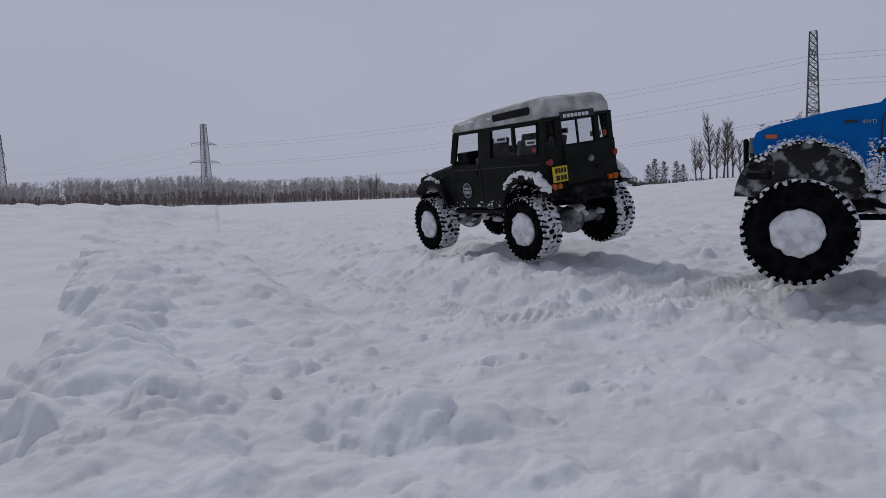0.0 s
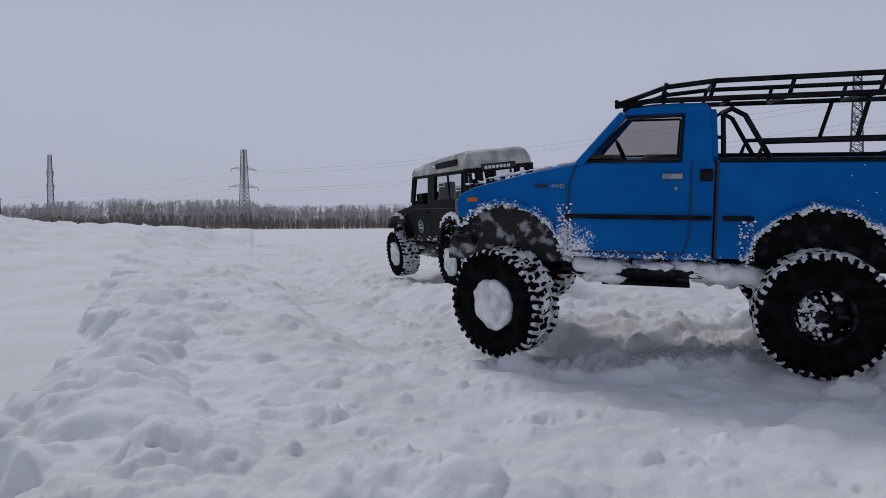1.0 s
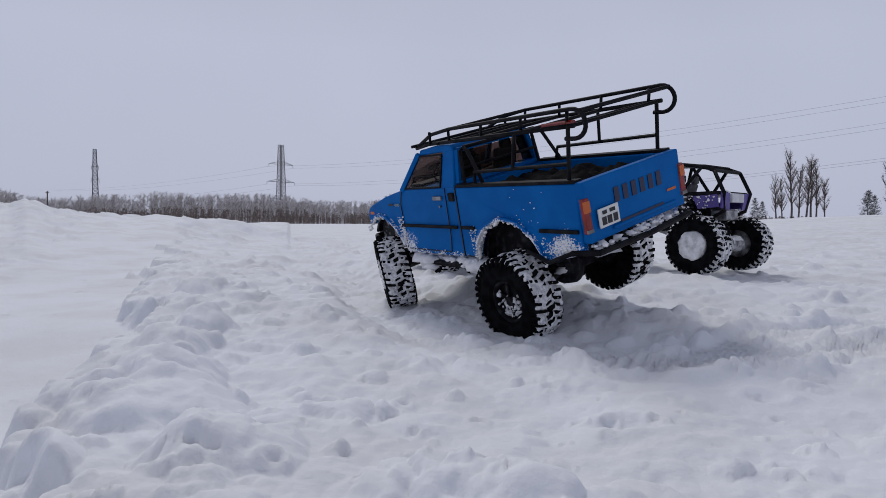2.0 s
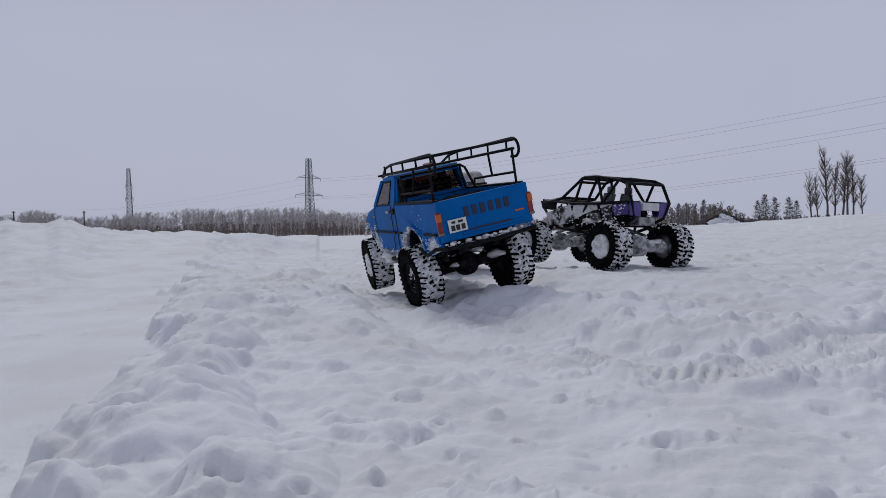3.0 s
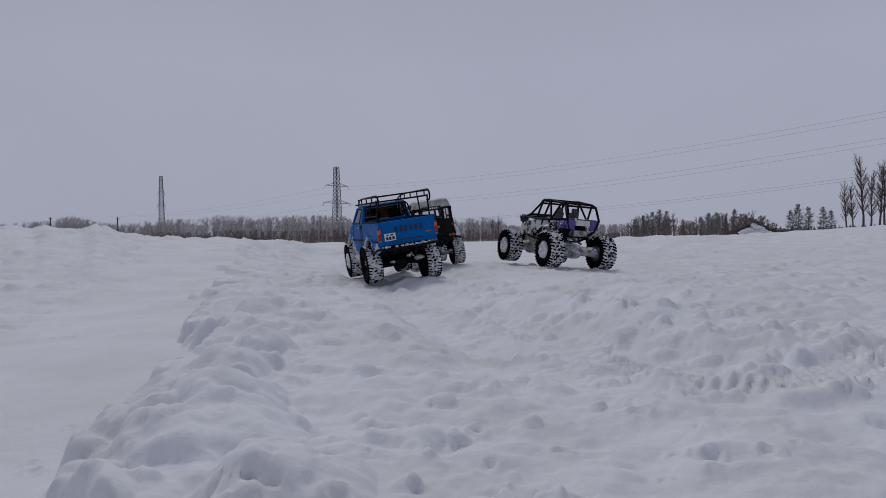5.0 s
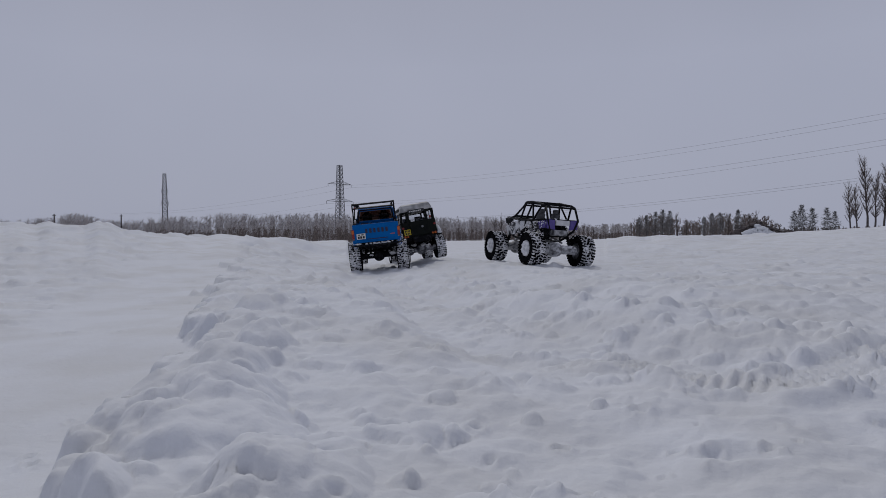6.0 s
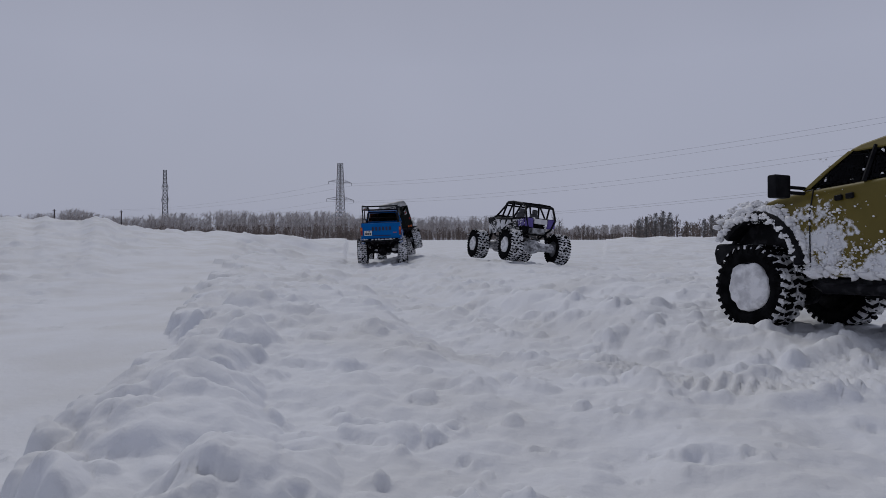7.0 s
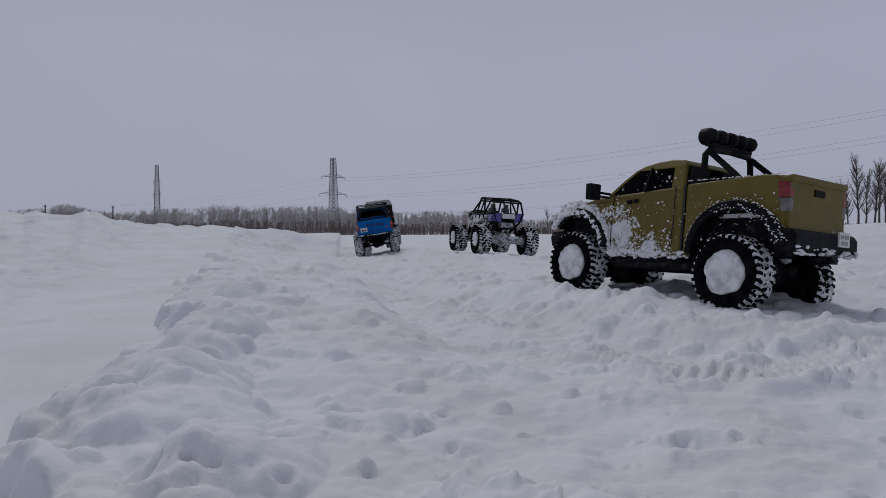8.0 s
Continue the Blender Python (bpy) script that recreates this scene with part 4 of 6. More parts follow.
def pylon(at, height, base, top, arms, arm_dir, tiers, flare=0.0):
    """A lattice mast: four legs, cross bracing and paired arms."""
    mast = thing("power_pylon", "grey steel lattice power pylon beyond the snow field", "pylon", "pylons of the power line")
    mast.location = at
    side = Vector((-arm_dir[1], arm_dir[0], 0))
    arm_dir = Vector((*arm_dir, 0))

    def corner(z, i):
        w = (base + (top - base) * (z / height) + flare * max(0, 1 - z / (.35 * height)) ** 1.5) / 2
        return arm_dir * w * (1 if i in (0, 1) else -1) + side * w * (1 if i in (0, 3) else -1) + Vector((0, 0, z))
    zs = [height * (k / tiers) ** .92 for k in range(tiers + 1)]
    for i in range(4):
        g = Slivers()
        for a, b in zip(zs, zs[1:]):
            g.pole(corner(a, i), corner(b, i), .20, .18)
        g.ob("leg", STEEL).parent = mast
        g = Slivers()
        for a, b in zip(zs, zs[1:]):
            g.pole(corner(a, i), corner(b, (i + 1) % 4), .10, .10)
            g.pole(corner(a, (i + 1) % 4), corner(b, i), .10, .10)
            g.pole(corner(b, i), corner(b, (i + 1) % 4), .10, .10)
        g.ob("bracing", STEEL).parent = mast
    tips = []
    for z, reach in arms:
        for s in (1, -1):
            tip = arm_dir * reach * s + Vector((0, 0, z))
            g = Slivers()
            for i in ((0, 1) if s > 0 else (2, 3)):
                g.pole(corner(z, i), tip, .13, .08)
                g.pole(corner(z + 1.6, i), tip, .13, .08)
            g.pole(tip, tip - Vector((0, 0, 1.6)), .12, .12)
            g.ob("cross_arm", STEEL).parent = mast
            tips.append(Vector(at) + tip - Vector((0, 0, 1.6)))
    return tips


def power_line():
    across = Vector((258, -150)).normalized()
    arm = (-across.y, across.x)
    a = pylon((-146.9, 369.3, 0), 45.6, 4.8, 2.2, ((34.4, 8.6), (24.2, 10.0), (14.5, 7.5)), arm, 18)
    b = pylon((111.1, 218.9, 0), 47.6, 4.6, 2.0, ((41.0, 5.0), (33.0, 6.2), (22.5, 5.0)), arm, 18)
    pylon((-231.9, 323.4, 0), 39.1, 3.6, 1.5, ((30.0, 1.6), (23.0, 1.9)), (.8, .6), 16, 4.2)
    wires = []
    for n, (p, q) in enumerate(zip(a, b)):
        wires.append((p, q, 5.0))
        wires.append((q, q + Vector((258, -150, 2)) * 1.0, 5.0))
        wires.append((p - Vector((258, -150, 0)) * 1.1 + Vector((0, 0, -4)), p, 4.0))
    for p, q, sag in wires:
        w = thing("power_line_wire", "thin grey sagging wire of the power line", "wire", "wires of the power line")
        pts = [p.lerp(q, k / 24) - Vector((0, 0, sag * 4 * (k / 24) * (1 - k / 24))) for k in range(25)]
        bm = bmesh.new()
        tube(bm, pts, .034, 4)
        part("strand", bm, WIRE, w)
    for az, el, d in ((38.8, .0415, 300), (43.3, .0415, 300), (19.2, .034, 600)):
        x, y = bearing(az, d)
        t = thing("wooden_pole", "dark wooden utility pole standing in snow", "pole", "utility poles")
        t.location = (x, y, 0)
        simple("shaft", t, BARK, lambda bm: (tube(bm, [(0, 0, -1), (0, 0, d * el)], [.32, .22], 6)))
        simple("top_arm", t, BARK, lambda bm: beam(bm, (-.8, 0, d * el - .6), (.8, 0, d * el - .6), .2, .2))


far_woods()
field_edge()
power_line()


# ---------------------------------------------------------------- blue pickup
def blue_pickup():
    car = thing("pickup_truck", "bright blue model pickup truck with black roof rack, snow-caked tyres", "model truck", "model trucks driving over the snow")
    belt = .192

    def low(x, z):
        return .092 - max(0, x - .12) * .13

    def up(x, z):
        return low(x, z) - max(0, z - .135) * .10 + .0

    def side(s, fn):
        return lambda x, z: s * fn(x, z)
    FX, RX, AR = .150, -.157, .067
    hood = [(.203, .132), (.207, .146), (.203, .158), (.185, .166), (.13, .180), (.073, .191)]
    front = [(-.062, .094), (.082, .094)] + arc(FX, .082, AR, 170, 48, 14) + hood + [(-.062, belt)]
    simple("front_body", car, BLUE, lambda bm: prism(bm, front, side(1, up), side(-1, up)), "bright blue cab and bonnet", .004, 3)
    for s in (1, -1):
        wall = [(-.0632, belt), (-.0632, .096)] + arc(RX, .082, AR, 12, 168, 14) + [(-.284, .110), (-.287, belt - .001)]
        simple("bed_wall", car, BLUE, lambda bm: prism(bm, wall, side(s, up), lambda x, z: s * (up(x, z) - .012)), rounded=.003)
        simple("bed_rail", car, BLACK, lambda bm: beam(bm, (-.066, s * .081, belt + .0015), (-.286, s * .081, belt + .0005), .012, .004), rounded=.001)
        # mouldings, gaps, lamps
        for xa, xb in ((.083, -.060), (-.070, -.098)):
            simple("side_moulding", car, BLACK, lambda bm: beam(bm, (xa, s * .0925, .137), (xb, s * .0925, .137), .003, .0045), rounded=.0008)
        simple("side_moulding", car, BLACK, lambda bm: beam(bm, (-.222, s * .0925, .137), (-.284, s * .0925, .137), .003, .0045), rounded=.0008)
        y = (lambda z, s=s: s * (.0925 - max(0, z - .135) * .10))
        seam(car, [(.073, .190), (.080, .170), (.080, .100)], y)
        seam(car, [(-.040, .192), (-.040, .120), (-.034, .100), (.076, .100)], y)
        seam(car, [(-.064, .192), (-.064, .096)], y, w=.0018)
        simple("door_handle", car, CHROME, lambda bm: beam(bm, (-.012, s * .0895, .178), (-.032, s * .0895, .178), .004, .006), "chrome door handle", .001)
        simple("fuel_cap", car, BLACK, lambda bm: box(bm, -.060, -.048, s * .087 - .003, s * .087 + .003, .173, .185), rounded=.001)
        simple("door_lock", car, CHROME, lambda bm: lathe(bm, [(-.001, .002), (.001, .002)], 8, center=(-.026, s * .0905, .166)))
        simple("side_marker", car, ORANGE, lambda bm: box(bm, .181, .193, s * .0785 - .004, s * .0785 + .004, .150, .155), "orange marker lamp", .0008)
        flare = arc(FX, .082, AR + .004, 160, 50, 14) + arc(FX, .082, AR - .001, 50, 160, 14)
        simple("arch_lip", car, BLUE, lambda bm: prism(bm, flare, lambda x, z: s * low(x, z) * .96, lambda x, z: s * (low(x, z) + .0035)), rounded=.001)
        flare2 = arc(RX, .082, AR + .004, 165, 15, 14) + arc(RX, .082, AR - .001, 15, 165, 14)
        simple("arch_lip", car, BLUE, lambda bm: prism(bm, flare2, s * .085, s * .0955), rounded=.001)
        for cx in (FX, RX):
            simple("inner_arch", car, WELL if cx > 0 else CHASSIS, lambda bm: prism(bm, arc(cx, .082, AR + .006, 0, 180, 16), s * .058, s * .061), "inner wheel arch caked with snow" if cx > 0 else "black inner wheel arch")
        crust(car, FX, .082, AR - .001, s * .087, 40, 172, 11 + s, .003)
        crust(car, RX, .082, AR - .001, s * .092, 8, 172, 17 + s, .003)
        simple("rock_slider", car, CHASSIS, lambda bm: (tube(bm, [(.085, s * .070, .082), (.07, s * .084, .078), (-.075, s * .084, .078), (-.09, s * .070, .082)], .0045),
                                                       beam(bm, (.04, s * .03, .085), (.04, s * .084, .079), .006, .004), beam(bm, (-.05, s * .03, .085), (-.05, s * .084, .079), .006, .004)))
    liner(car, FX, .082, AR, .070, 30, 168)
    liner(car, RX, .082, AR, .074, 8, 172)
    simple("bed_floor", car, BLUE, lambda bm: (box(bm, -.286, -.066, -.078, .078, .150, .156), box(bm, -.072, -.066, -.085, .085, .10, belt - .002)), rounded=.001)

    # tailgate
    gate = simple("tailgate", car, BLUE, lambda bm: (box(bm, -.296, -.284, -.0875, .0875, .122, belt), box(bm, -.299, -.295, -.070, .050, .1285, .133)), "blue tailgate with dark lettering bars", .003)
    bars(gate, NAVY, rear_plane(-.2965, .166), [(u, u + .0088, -.0085, .0085) for u in (-.040, -.0245, -.009, .0065, .022, .0375)])
    bars(gate, NAVY, rear_plane(-.2965, .134), [(-.035, .045, -.002, .002)])
    bars(gate, ORANGE, rear_plane(-.2965, .148), [(.055, .072, -.002, .001)])
    def sheet(bm):
        xs, ys = np.linspace(-.272, -.082, 34), np.linspace(-.072, .072, 26)
        grid = [[bm.verts.new((x, y, .183 + .012 * noise.noise(Vector((x * 30, y * 30, 3))) + .008 * noise.noise(Vector((x * 80, y * 80, 7))) - .02 * max(0, (abs(y) - .055) / .017) ** 2)) for y in ys] for x in xs]
        for a, b in zip(grid, grid[1:]):
            for k in range(len(ys) - 1):
                bm.faces.new((a[k], a[k + 1], b[k + 1], b[k]))
    ob = simple("tarpaulin", car, TARP, sheet, "crumpled black load cover", smooth=True)
    ob.modifiers.new("cloth", "SOLIDIFY").thickness = .002
    for s in (1, -1):
        lamp = simple("tail_light", car, RED, lambda bm: box(bm, -.2975, -.291, s * .0870 - .0048, s * .0870 + .0048, .134, .174), "red tail lamp", .0015)
        simple("tail_lens", lamp, ORANGE, lambda bm: box(bm, -.2985, -.296, s * .0875 - .0045, s * .0875 + .0045, .158, .171), "orange lens")
        simple("tail_lens", lamp, CLEAR, lambda bm: box(bm, -.2985, -.296, s * .0875 - .0045, s * .0875 + .0045, .135, .139), "clear lens")
    plate = simple("number_plate", car, WHITE, lambda bm: box(bm, -.3005, -.2985, .040, .074, .136, .158), "white plate with dark bars", .0006)
    bars(plate, INK, rear_plane(-.3006, .147, .057), [(-.011, -.004, .004, .008), (.001, .010, .004, .008), (-.013, -.006, -.008, .001), (-.004, .003, -.008, .001), (.006, .013, -.008, .001)])
    # bumpers
    simple("rear_bumper", car, BLACK, lambda bm: (tube(bm, [(-.270, .094, .112), (-.303, .085, .112), (-.306, 0, .110), (-.303, -.085, .112), (-.270, -.094, .112)], .0036),
                                                 beam(bm, (-.302, .05, .112), (-.27, .04, .098), .006, .006), beam(bm, (-.302, -.05, .112), (-.27, -.04, .098), .006, .006),
                                                 tube(bm, [(-.20, .097, .112), (-.235, .098, .100), (-.27, .094, .112)], .003)), rounded=.0)
    simple("front_bumper", car, BLACK, lambda bm: (tube(bm, [(.185, .083, .108), (.206, .073, .108), (.213, 0, .108), (.206, -.073, .108), (.185, -.083, .108)], .0055),
                                                  tube(bm, [(.211, .045, .110), (.214, .042, .150), (.214, -.042, .150), (.211, -.045, .110)], .0032),
                                                  box(bm, .200, .217, -.02, .02, .100, .115)))
    simple("grille", car, BLACK, lambda bm: box(bm, .2045, .2095, -.050, .050, .134, .152), rounded=.001)
    for s in (1, -1):
        simple("headlight", car, CLEAR, lambda bm: box(bm, .204, .210, s * .063 - .011, s * .063 + .011, .134, .152), "clear headlamp", .001)

    # cabin
    def half(z):
        return .0855 - (z - belt) * .30
    roof = [(.030, .238), (.022, .246), (-.02, .250), (-.052, .249), (-.058, .243), (-.055, .240), (.022, .238)]
    simple("roof", car, BLUE, lambda bm: prism(bm, roof, lambda x, z: .0715, lambda x, z: -.0715), rounded=.003, seg=3)
    for s in (1, -1):
        simple("windscreen_pillar", car, BLUE, lambda bm: beam(bm, (.072, s * half(.190), .189), (.027, s * half(.240), .241), .007, .008), rounded=.002)
        simple("cab_pillar", car, BLUE, lambda bm: quad_box(bm, [(-.030, s * half(belt), belt - .002), (-.060, s * half(belt), belt - .002), (-.060, s * (half(belt) - .008), belt - .002), (-.030, s * (half(belt) - .008), belt - .002),
                                                                (-.032, s * half(.243), .243), (-.057, s * half(.243), .243), (-.057, s * (half(.243) - .008), .243), (-.032, s * (half(.243) - .008), .243)]), rounded=.002)
        simple("window_frame", car, BLACK, lambda bm: ring_frame(bm, [(.064, s * half(.193), .193), (-.029, s * half(.193), .193), (-.031, s * half(.237), .237), (.026, s * half(.237), .237)], .002, .0025))
        windows(car, [[(.064, s * (half(.193) - .001), .193), (-.029, s * (half(.193) - .001), .193), (-.031, s * (half(.237) - .001), .237), (.026, s * (half(.237) - .001), .237)]], SMOKED)
    windows(car, [[(.0735, .080, .192), (.0735, -.080, .192), (.028, -.067, .239), (.028, .067, .239)], [(-.0595, .068, .200), (-.0595, -.068, .200), (-.057, -.060, .236), (-.057, .060, .236)]], BROWN_GLASS)
    simple("rear_window_frame", car, BLUE, lambda bm: ring_frame(bm, [(-.0595, .076, .195), (-.0595, -.076, .195), (-.057, -.066, .240), (-.057, .066, .240)], .010, .006), rounded=.001)
    simple("dashboard", car, BLACK, lambda bm: box(bm, .035, .070, -.07, .07, .188, .196), rounded=.002)
    for s in (1, -1):
        simple("cab_seat", car, SEAT, lambda bm: (box(bm, -.03, .01, s * .035 - .022, s * .035 + .022, .180, .196), beam(bm, (-.032, s * .035, .19), (-.043, s * .035, .225), .040, .010), box(bm, -.048, -.040, s * .035 - .010, s * .035 + .010, .224, .236)), rounded=.003)
    simple("steering_wheel", car, BLACK, lambda bm: tube(bm, [(.030 + .006 * math.sin(a), .035 + .014 * math.cos(a), .200 + .013 * math.sin(a)) for a in np.linspace(0, 6.283, 17)], .0015, 6))

    # roof rack that runs on over the bed
    def rack(bm, s):
        tube(bm, [(.036, s * .066, .249), (.0, s * .070, .253), (-.10, s * .074, .253), (-.29, s * .078, .253)], .0028)
        tube(bm, [(.035, s * .066, .250), (-.014, s * .071, .266), (-.06, s * .073, .270), (-.286, s * .078, .271)] + [(-.290 + .018 * math.cos(a), s * .079, .255 + .016 * math.sin(a)) for a in np.linspace(1.57, 4.71, 11)] + [(-.276, s * .079, .240)], .0026)
        for x in (-.010, -.055, -.125, -.20, -.275):
            tube(bm, [(x, s * .0725, .253), (x - .004, s * .073, .270)], .002)
    for s in (1, -1):
        simple("rack_side", car, BLACK, lambda bm: rack(bm, s), "black tubular rack side", smooth=True)
        simple("rack_post", car, BLACK, lambda bm: tube(bm, [(-.272, s * .081, .192), (-.282, s * .079, .253)], .0024))
        simple("rack_post", car, BLACK, lambda bm: tube(bm, [(-.182, s * .081, .210), (-.192, s * .076, .253)], .0022))
        simple("bed_side_bar", car, BLACK, lambda bm: tube(bm, [(-.100, s * .078, .194), (-.105, s * .079, .210), (-.274, s * .080, .212)], .0024))
        simple("roll_hoop", car, BLACK, lambda bm: tube(bm, [(-.070, s * .072, .193), (-.068, s * .068, .238), (-.076, s * .066, .243), (-.088, s * .07, .236), (-.112, s * .074, .194)], .0026))
    for x in (.034, -.03, -.075, -.125, -.20, -.27, -.286):
        simple("rack_crossbar", car, BLACK, lambda bm: tube(bm, [(x, -.076, .253), (x, .076, .253)], .0022))
    simple("rack_crossbar", car, BLACK, lambda bm: tube(bm, [(-.302, -.079, .268), (-.302, .079, .268)], .0024))
    simple("rack_crossbar", car, BLACK, lambda bm: tube(bm, [(-.06, -.073, .270), (-.06, .073, .270)], .0022))
    simple("hoop_crossbar", car, BLACK, lambda bm: (tube(bm, [(-.076, -.066, .243), (-.076, .066, .243)], .0026), tube(bm, [(-.070, -.07, .215), (-.070, .07, .215)], .002)))
    simple("jack_handle", car, RED, lambda bm: tube(bm, [(-.235, .070, .256), (-.285, .072, .256)], .003), "red jack handle on the rack")
    lettering("badge_lettering", "4WD", .0062, GREY, car, side_plane(.092, .0888, .166) @ pose(0, 0, 0, 0, 0, 0), "silver badge letters")
    bars(car, INK, side_plane(.116, .0892, .166), [(.0, .013, .001, .004)])

    running_gear(car, .162, -.160, .058, .088, .058, seed=3, snowy=26)
    m = wheel_meshes("blue", .0600, .044, .0285, 38, 5, CHASSIS, deep=.075, chunky=.8, gap=.30)
    wheels = add_wheels(car, m, [(.151, .086, .058), (.151, -.086, .058), (-.160, .094, .058), (-.160, -.094, .058)], bare=(2,))
    spatter(car, [(-.06, .08, .0925, .094, .102, .35), (.076, .092, .0925, .10, .15, .7), (-.28, -.222, .0925, .11, .130, .35), (-.24, -.16, .0905, .145, .19, .04), (-.10, -.085, .0925, .096, .14, .3),
                  (-.06, .08, -.0925, .094, .112, .3)], 300, 8, .0005, .0016)
    rng = random.Random(4)
    simple("sill_snow", car, SNOW_CAKE, lambda bm: [lump(bm, (x + rng.uniform(-.022, .022), s * rng.uniform(.068, .084), .078 + rng.uniform(-.006, .004)), rng.uniform(.007, .015), rng, .75) for s in (1, -1) for x in (.060, .045, -.062, -.082) for _ in range(8)], "clump of snow under the sill", smooth=True)
    simple("bonnet_snow", car, SNOW_CAKE, lambda bm: [lump(bm, (x, rng.uniform(-.07, .07), .1915 - (x - .073) * .17 if x < .185 else .168), rng.uniform(.001, .0035), rng, .5) for x in [rng.uniform(.075, .2) for _ in range(120)]], smooth=True)
    simple("bumper_snow", car, SNOW_CAKE, lambda bm: [lump(bm, (-.296 + rng.uniform(-.008, .006), rng.uniform(-.085, .085), .114 + rng.uniform(-.004, .005)), rng.uniform(.0015, .005), rng, .7) for _ in range(70)], smooth=True)
    simple("slider_snow", car, SNOW_CAKE, lambda bm: [lump(bm, (rng.uniform(-.085, .085), s * rng.uniform(.05, .086), .084 + rng.uniform(-.004, .004)), rng.uniform(.004, .010), rng, .7) for _ in range(44) for s in (1, -1)], smooth=True)
    return car, wheels


# ---------------------------------------------------------------- dark green estate
def dark_estate():
    car = thing("off_road_estate", "dark green boxy model estate with snowy white roof", "model truck", "model trucks driving over the snow")
    FX, RX, AR = .152, -.156, .066
    belt, gut = .177, .244

    def side(s, w=.082):
        return lambda x, z: s * (w - max(0, x - .16) * .12)
    body = [(-.198, .128), (RX - .048, .122)] + arc(RX, .086, AR - .004, 145, 20, 14) + [(-.085, .098), (.085, .098)] + arc(FX, .086, AR - .004, 160, 42, 12) + [(.214, .135), (.218, .152), (.212, .160), (.19, .164), (.082, .177), (.078, belt), (-.200, belt)]
    simple("lower_body", car, DARK_GREEN, lambda bm: prism(bm, body, side(1), side(-1)), "dark green slab-sided body", .003)

    def h(z):
        return .081 - (z - belt) * .13
    # side frames: rails and pillars around the glass
    for s in (1, -1):
        def frame_bars(bm):
            for xa, xb in ((.077, .069), (-.014, -.054), (-.184, -.200)):
                za, zb = belt - .002, gut
                lean = .014 if xa > .07 else 0
                quad_box(bm, [(xa, s * h(za), za), (xb, s * h(za), za), (xb, s * (h(za) - .006), za), (xa, s * (h(za) - .006), za),
                              (xa - lean, s * h(zb), zb), (xb - lean, s * h(zb), zb), (xb - lean, s * (h(zb) - .006), zb), (xa - lean, s * (h(zb) - .006), zb)])
            for z0, z1, xa, xb in ((gut - .007, gut + .002, .063, -.2), (belt - .002, belt + .003, .075, -.2), (belt, .187, -.050, -.2)):
                box(bm, xb, xa, min(s * h(z1), s * (h(z1) - .006)), max(s * h(z1), s * (h(z1) - .006)), z0, z1)
            box(bm, -.122, -.118, min(s * h(.21), s * (h(.21) - .004)), max(s * h(.21), s * (h(.21) - .004)), belt, gut - .006)
        simple("window_surround", car, DARK_GREEN, frame_bars, rounded=.001)
        windows(car, [[(-.054, s * (h(.187) - .003), .187), (-.184, s * (h(.187) - .003), .187), (-.184, s * (h(.238) - .003), .238), (-.054, s * (h(.238) - .003), .238)]], GLASS)
        simple("window_rubber", car, BLACK, lambda bm: ring_frame(bm, [(-.054, s * (h(.187) + .0005), .187), (-.184, s * (h(.187) + .0005), .187), (-.184, s * (h(.238) + .0005), .238), (-.054, s * (h(.238) + .0005), .238)], .002, .003))
        sticker = simple("side_sticker", car, WHITE, lambda bm: box(bm, -.098, -.062, s * (h(.225) - .0015) - .0004, s * (h(.225) - .0015) + .0004, .214, .224), "pale sticker on the window")
        simple("sticker_bar", sticker, INK, lambda bm: box(bm, -.095, -.072, s * (h(.225) - .0015) - .0008, s * (h(.225) - .0015) + .0008, .2165, .2215))
        sticker = simple("side_sticker", car, WHITE, lambda bm: box(bm, -.178, -.152, s * (h(.21) - .0015) - .0004, s * (h(.21) - .0015) + .0004, .203, .212), "pale sticker on the window")
        simple("sticker_bar", sticker, INK, lambda bm: box(bm, -.175, -.156, s * (h(.21) - .0015) - .0008, s * (h(.21) - .0015) + .0008, .2055, .2095))
        simple("side_sticker", car, RED, lambda bm: box(bm, -.181, -.168, s * (h(.195) - .0015) - .0004, s * (h(.195) - .0015) + .0004, .191, .199), "red sticker on the window")
        simple("door_sill", car, CHASSIS, lambda bm: tube(bm, [(.085, s * .074, .090), (-.09, s * .074, .090)], .005))
        for cx, a0, a1, sd in ((FX, 40, 165, 3), (RX, 15, 150, 9)):
            fl = arc(cx, .086, AR + .005, a1, a0, 12) + arc(cx, .086, AR - .006, a0, a1, 12)
            simple("wheel_arch", car, BLACK, lambda bm: prism(bm, fl, s * .076, s * .098), "black arch flare", .002)
            crust(car, cx, .086, AR + .003, s * .091, *((40, a1 - 2) if cx < 0 else (75, 118)), sd + s, .0085 if cx < 0 else .006)
        badge = simple("round_badge", car, INK, lambda bm: lathe(bm, [(-.0006, .0155), (.0008, .0155)], 28, center=(.029, s * .0822, .131)), "round dark badge with grey ring")
        simple("badge_ring", badge, GREY, lambda bm: tube(bm, [(.029 + .0135 * math.cos(a), s * .0832, .131 + .0135 * math.sin(a)) for a in np.linspace(0, 6.2832, 29)], .0009, 5))
        if s > 0:
            bars(badge, GREY, side_plane(.029, .0832, .131), [(-.009, .002, .0015, .006), (.004, .009, .0015, .005), (-.010, .010, -.006, -.001)])
        seam(car, [(.073, .180), (.073, .130), (.085, .112)], lambda z: s * .0823)
        seam(car, [(-.018, .180), (-.018, .104)], lambda z: s * .0823)
        seam(car, [(.07, .1705), (-.19, .1705)], lambda z: s * .0823, w=.0016)
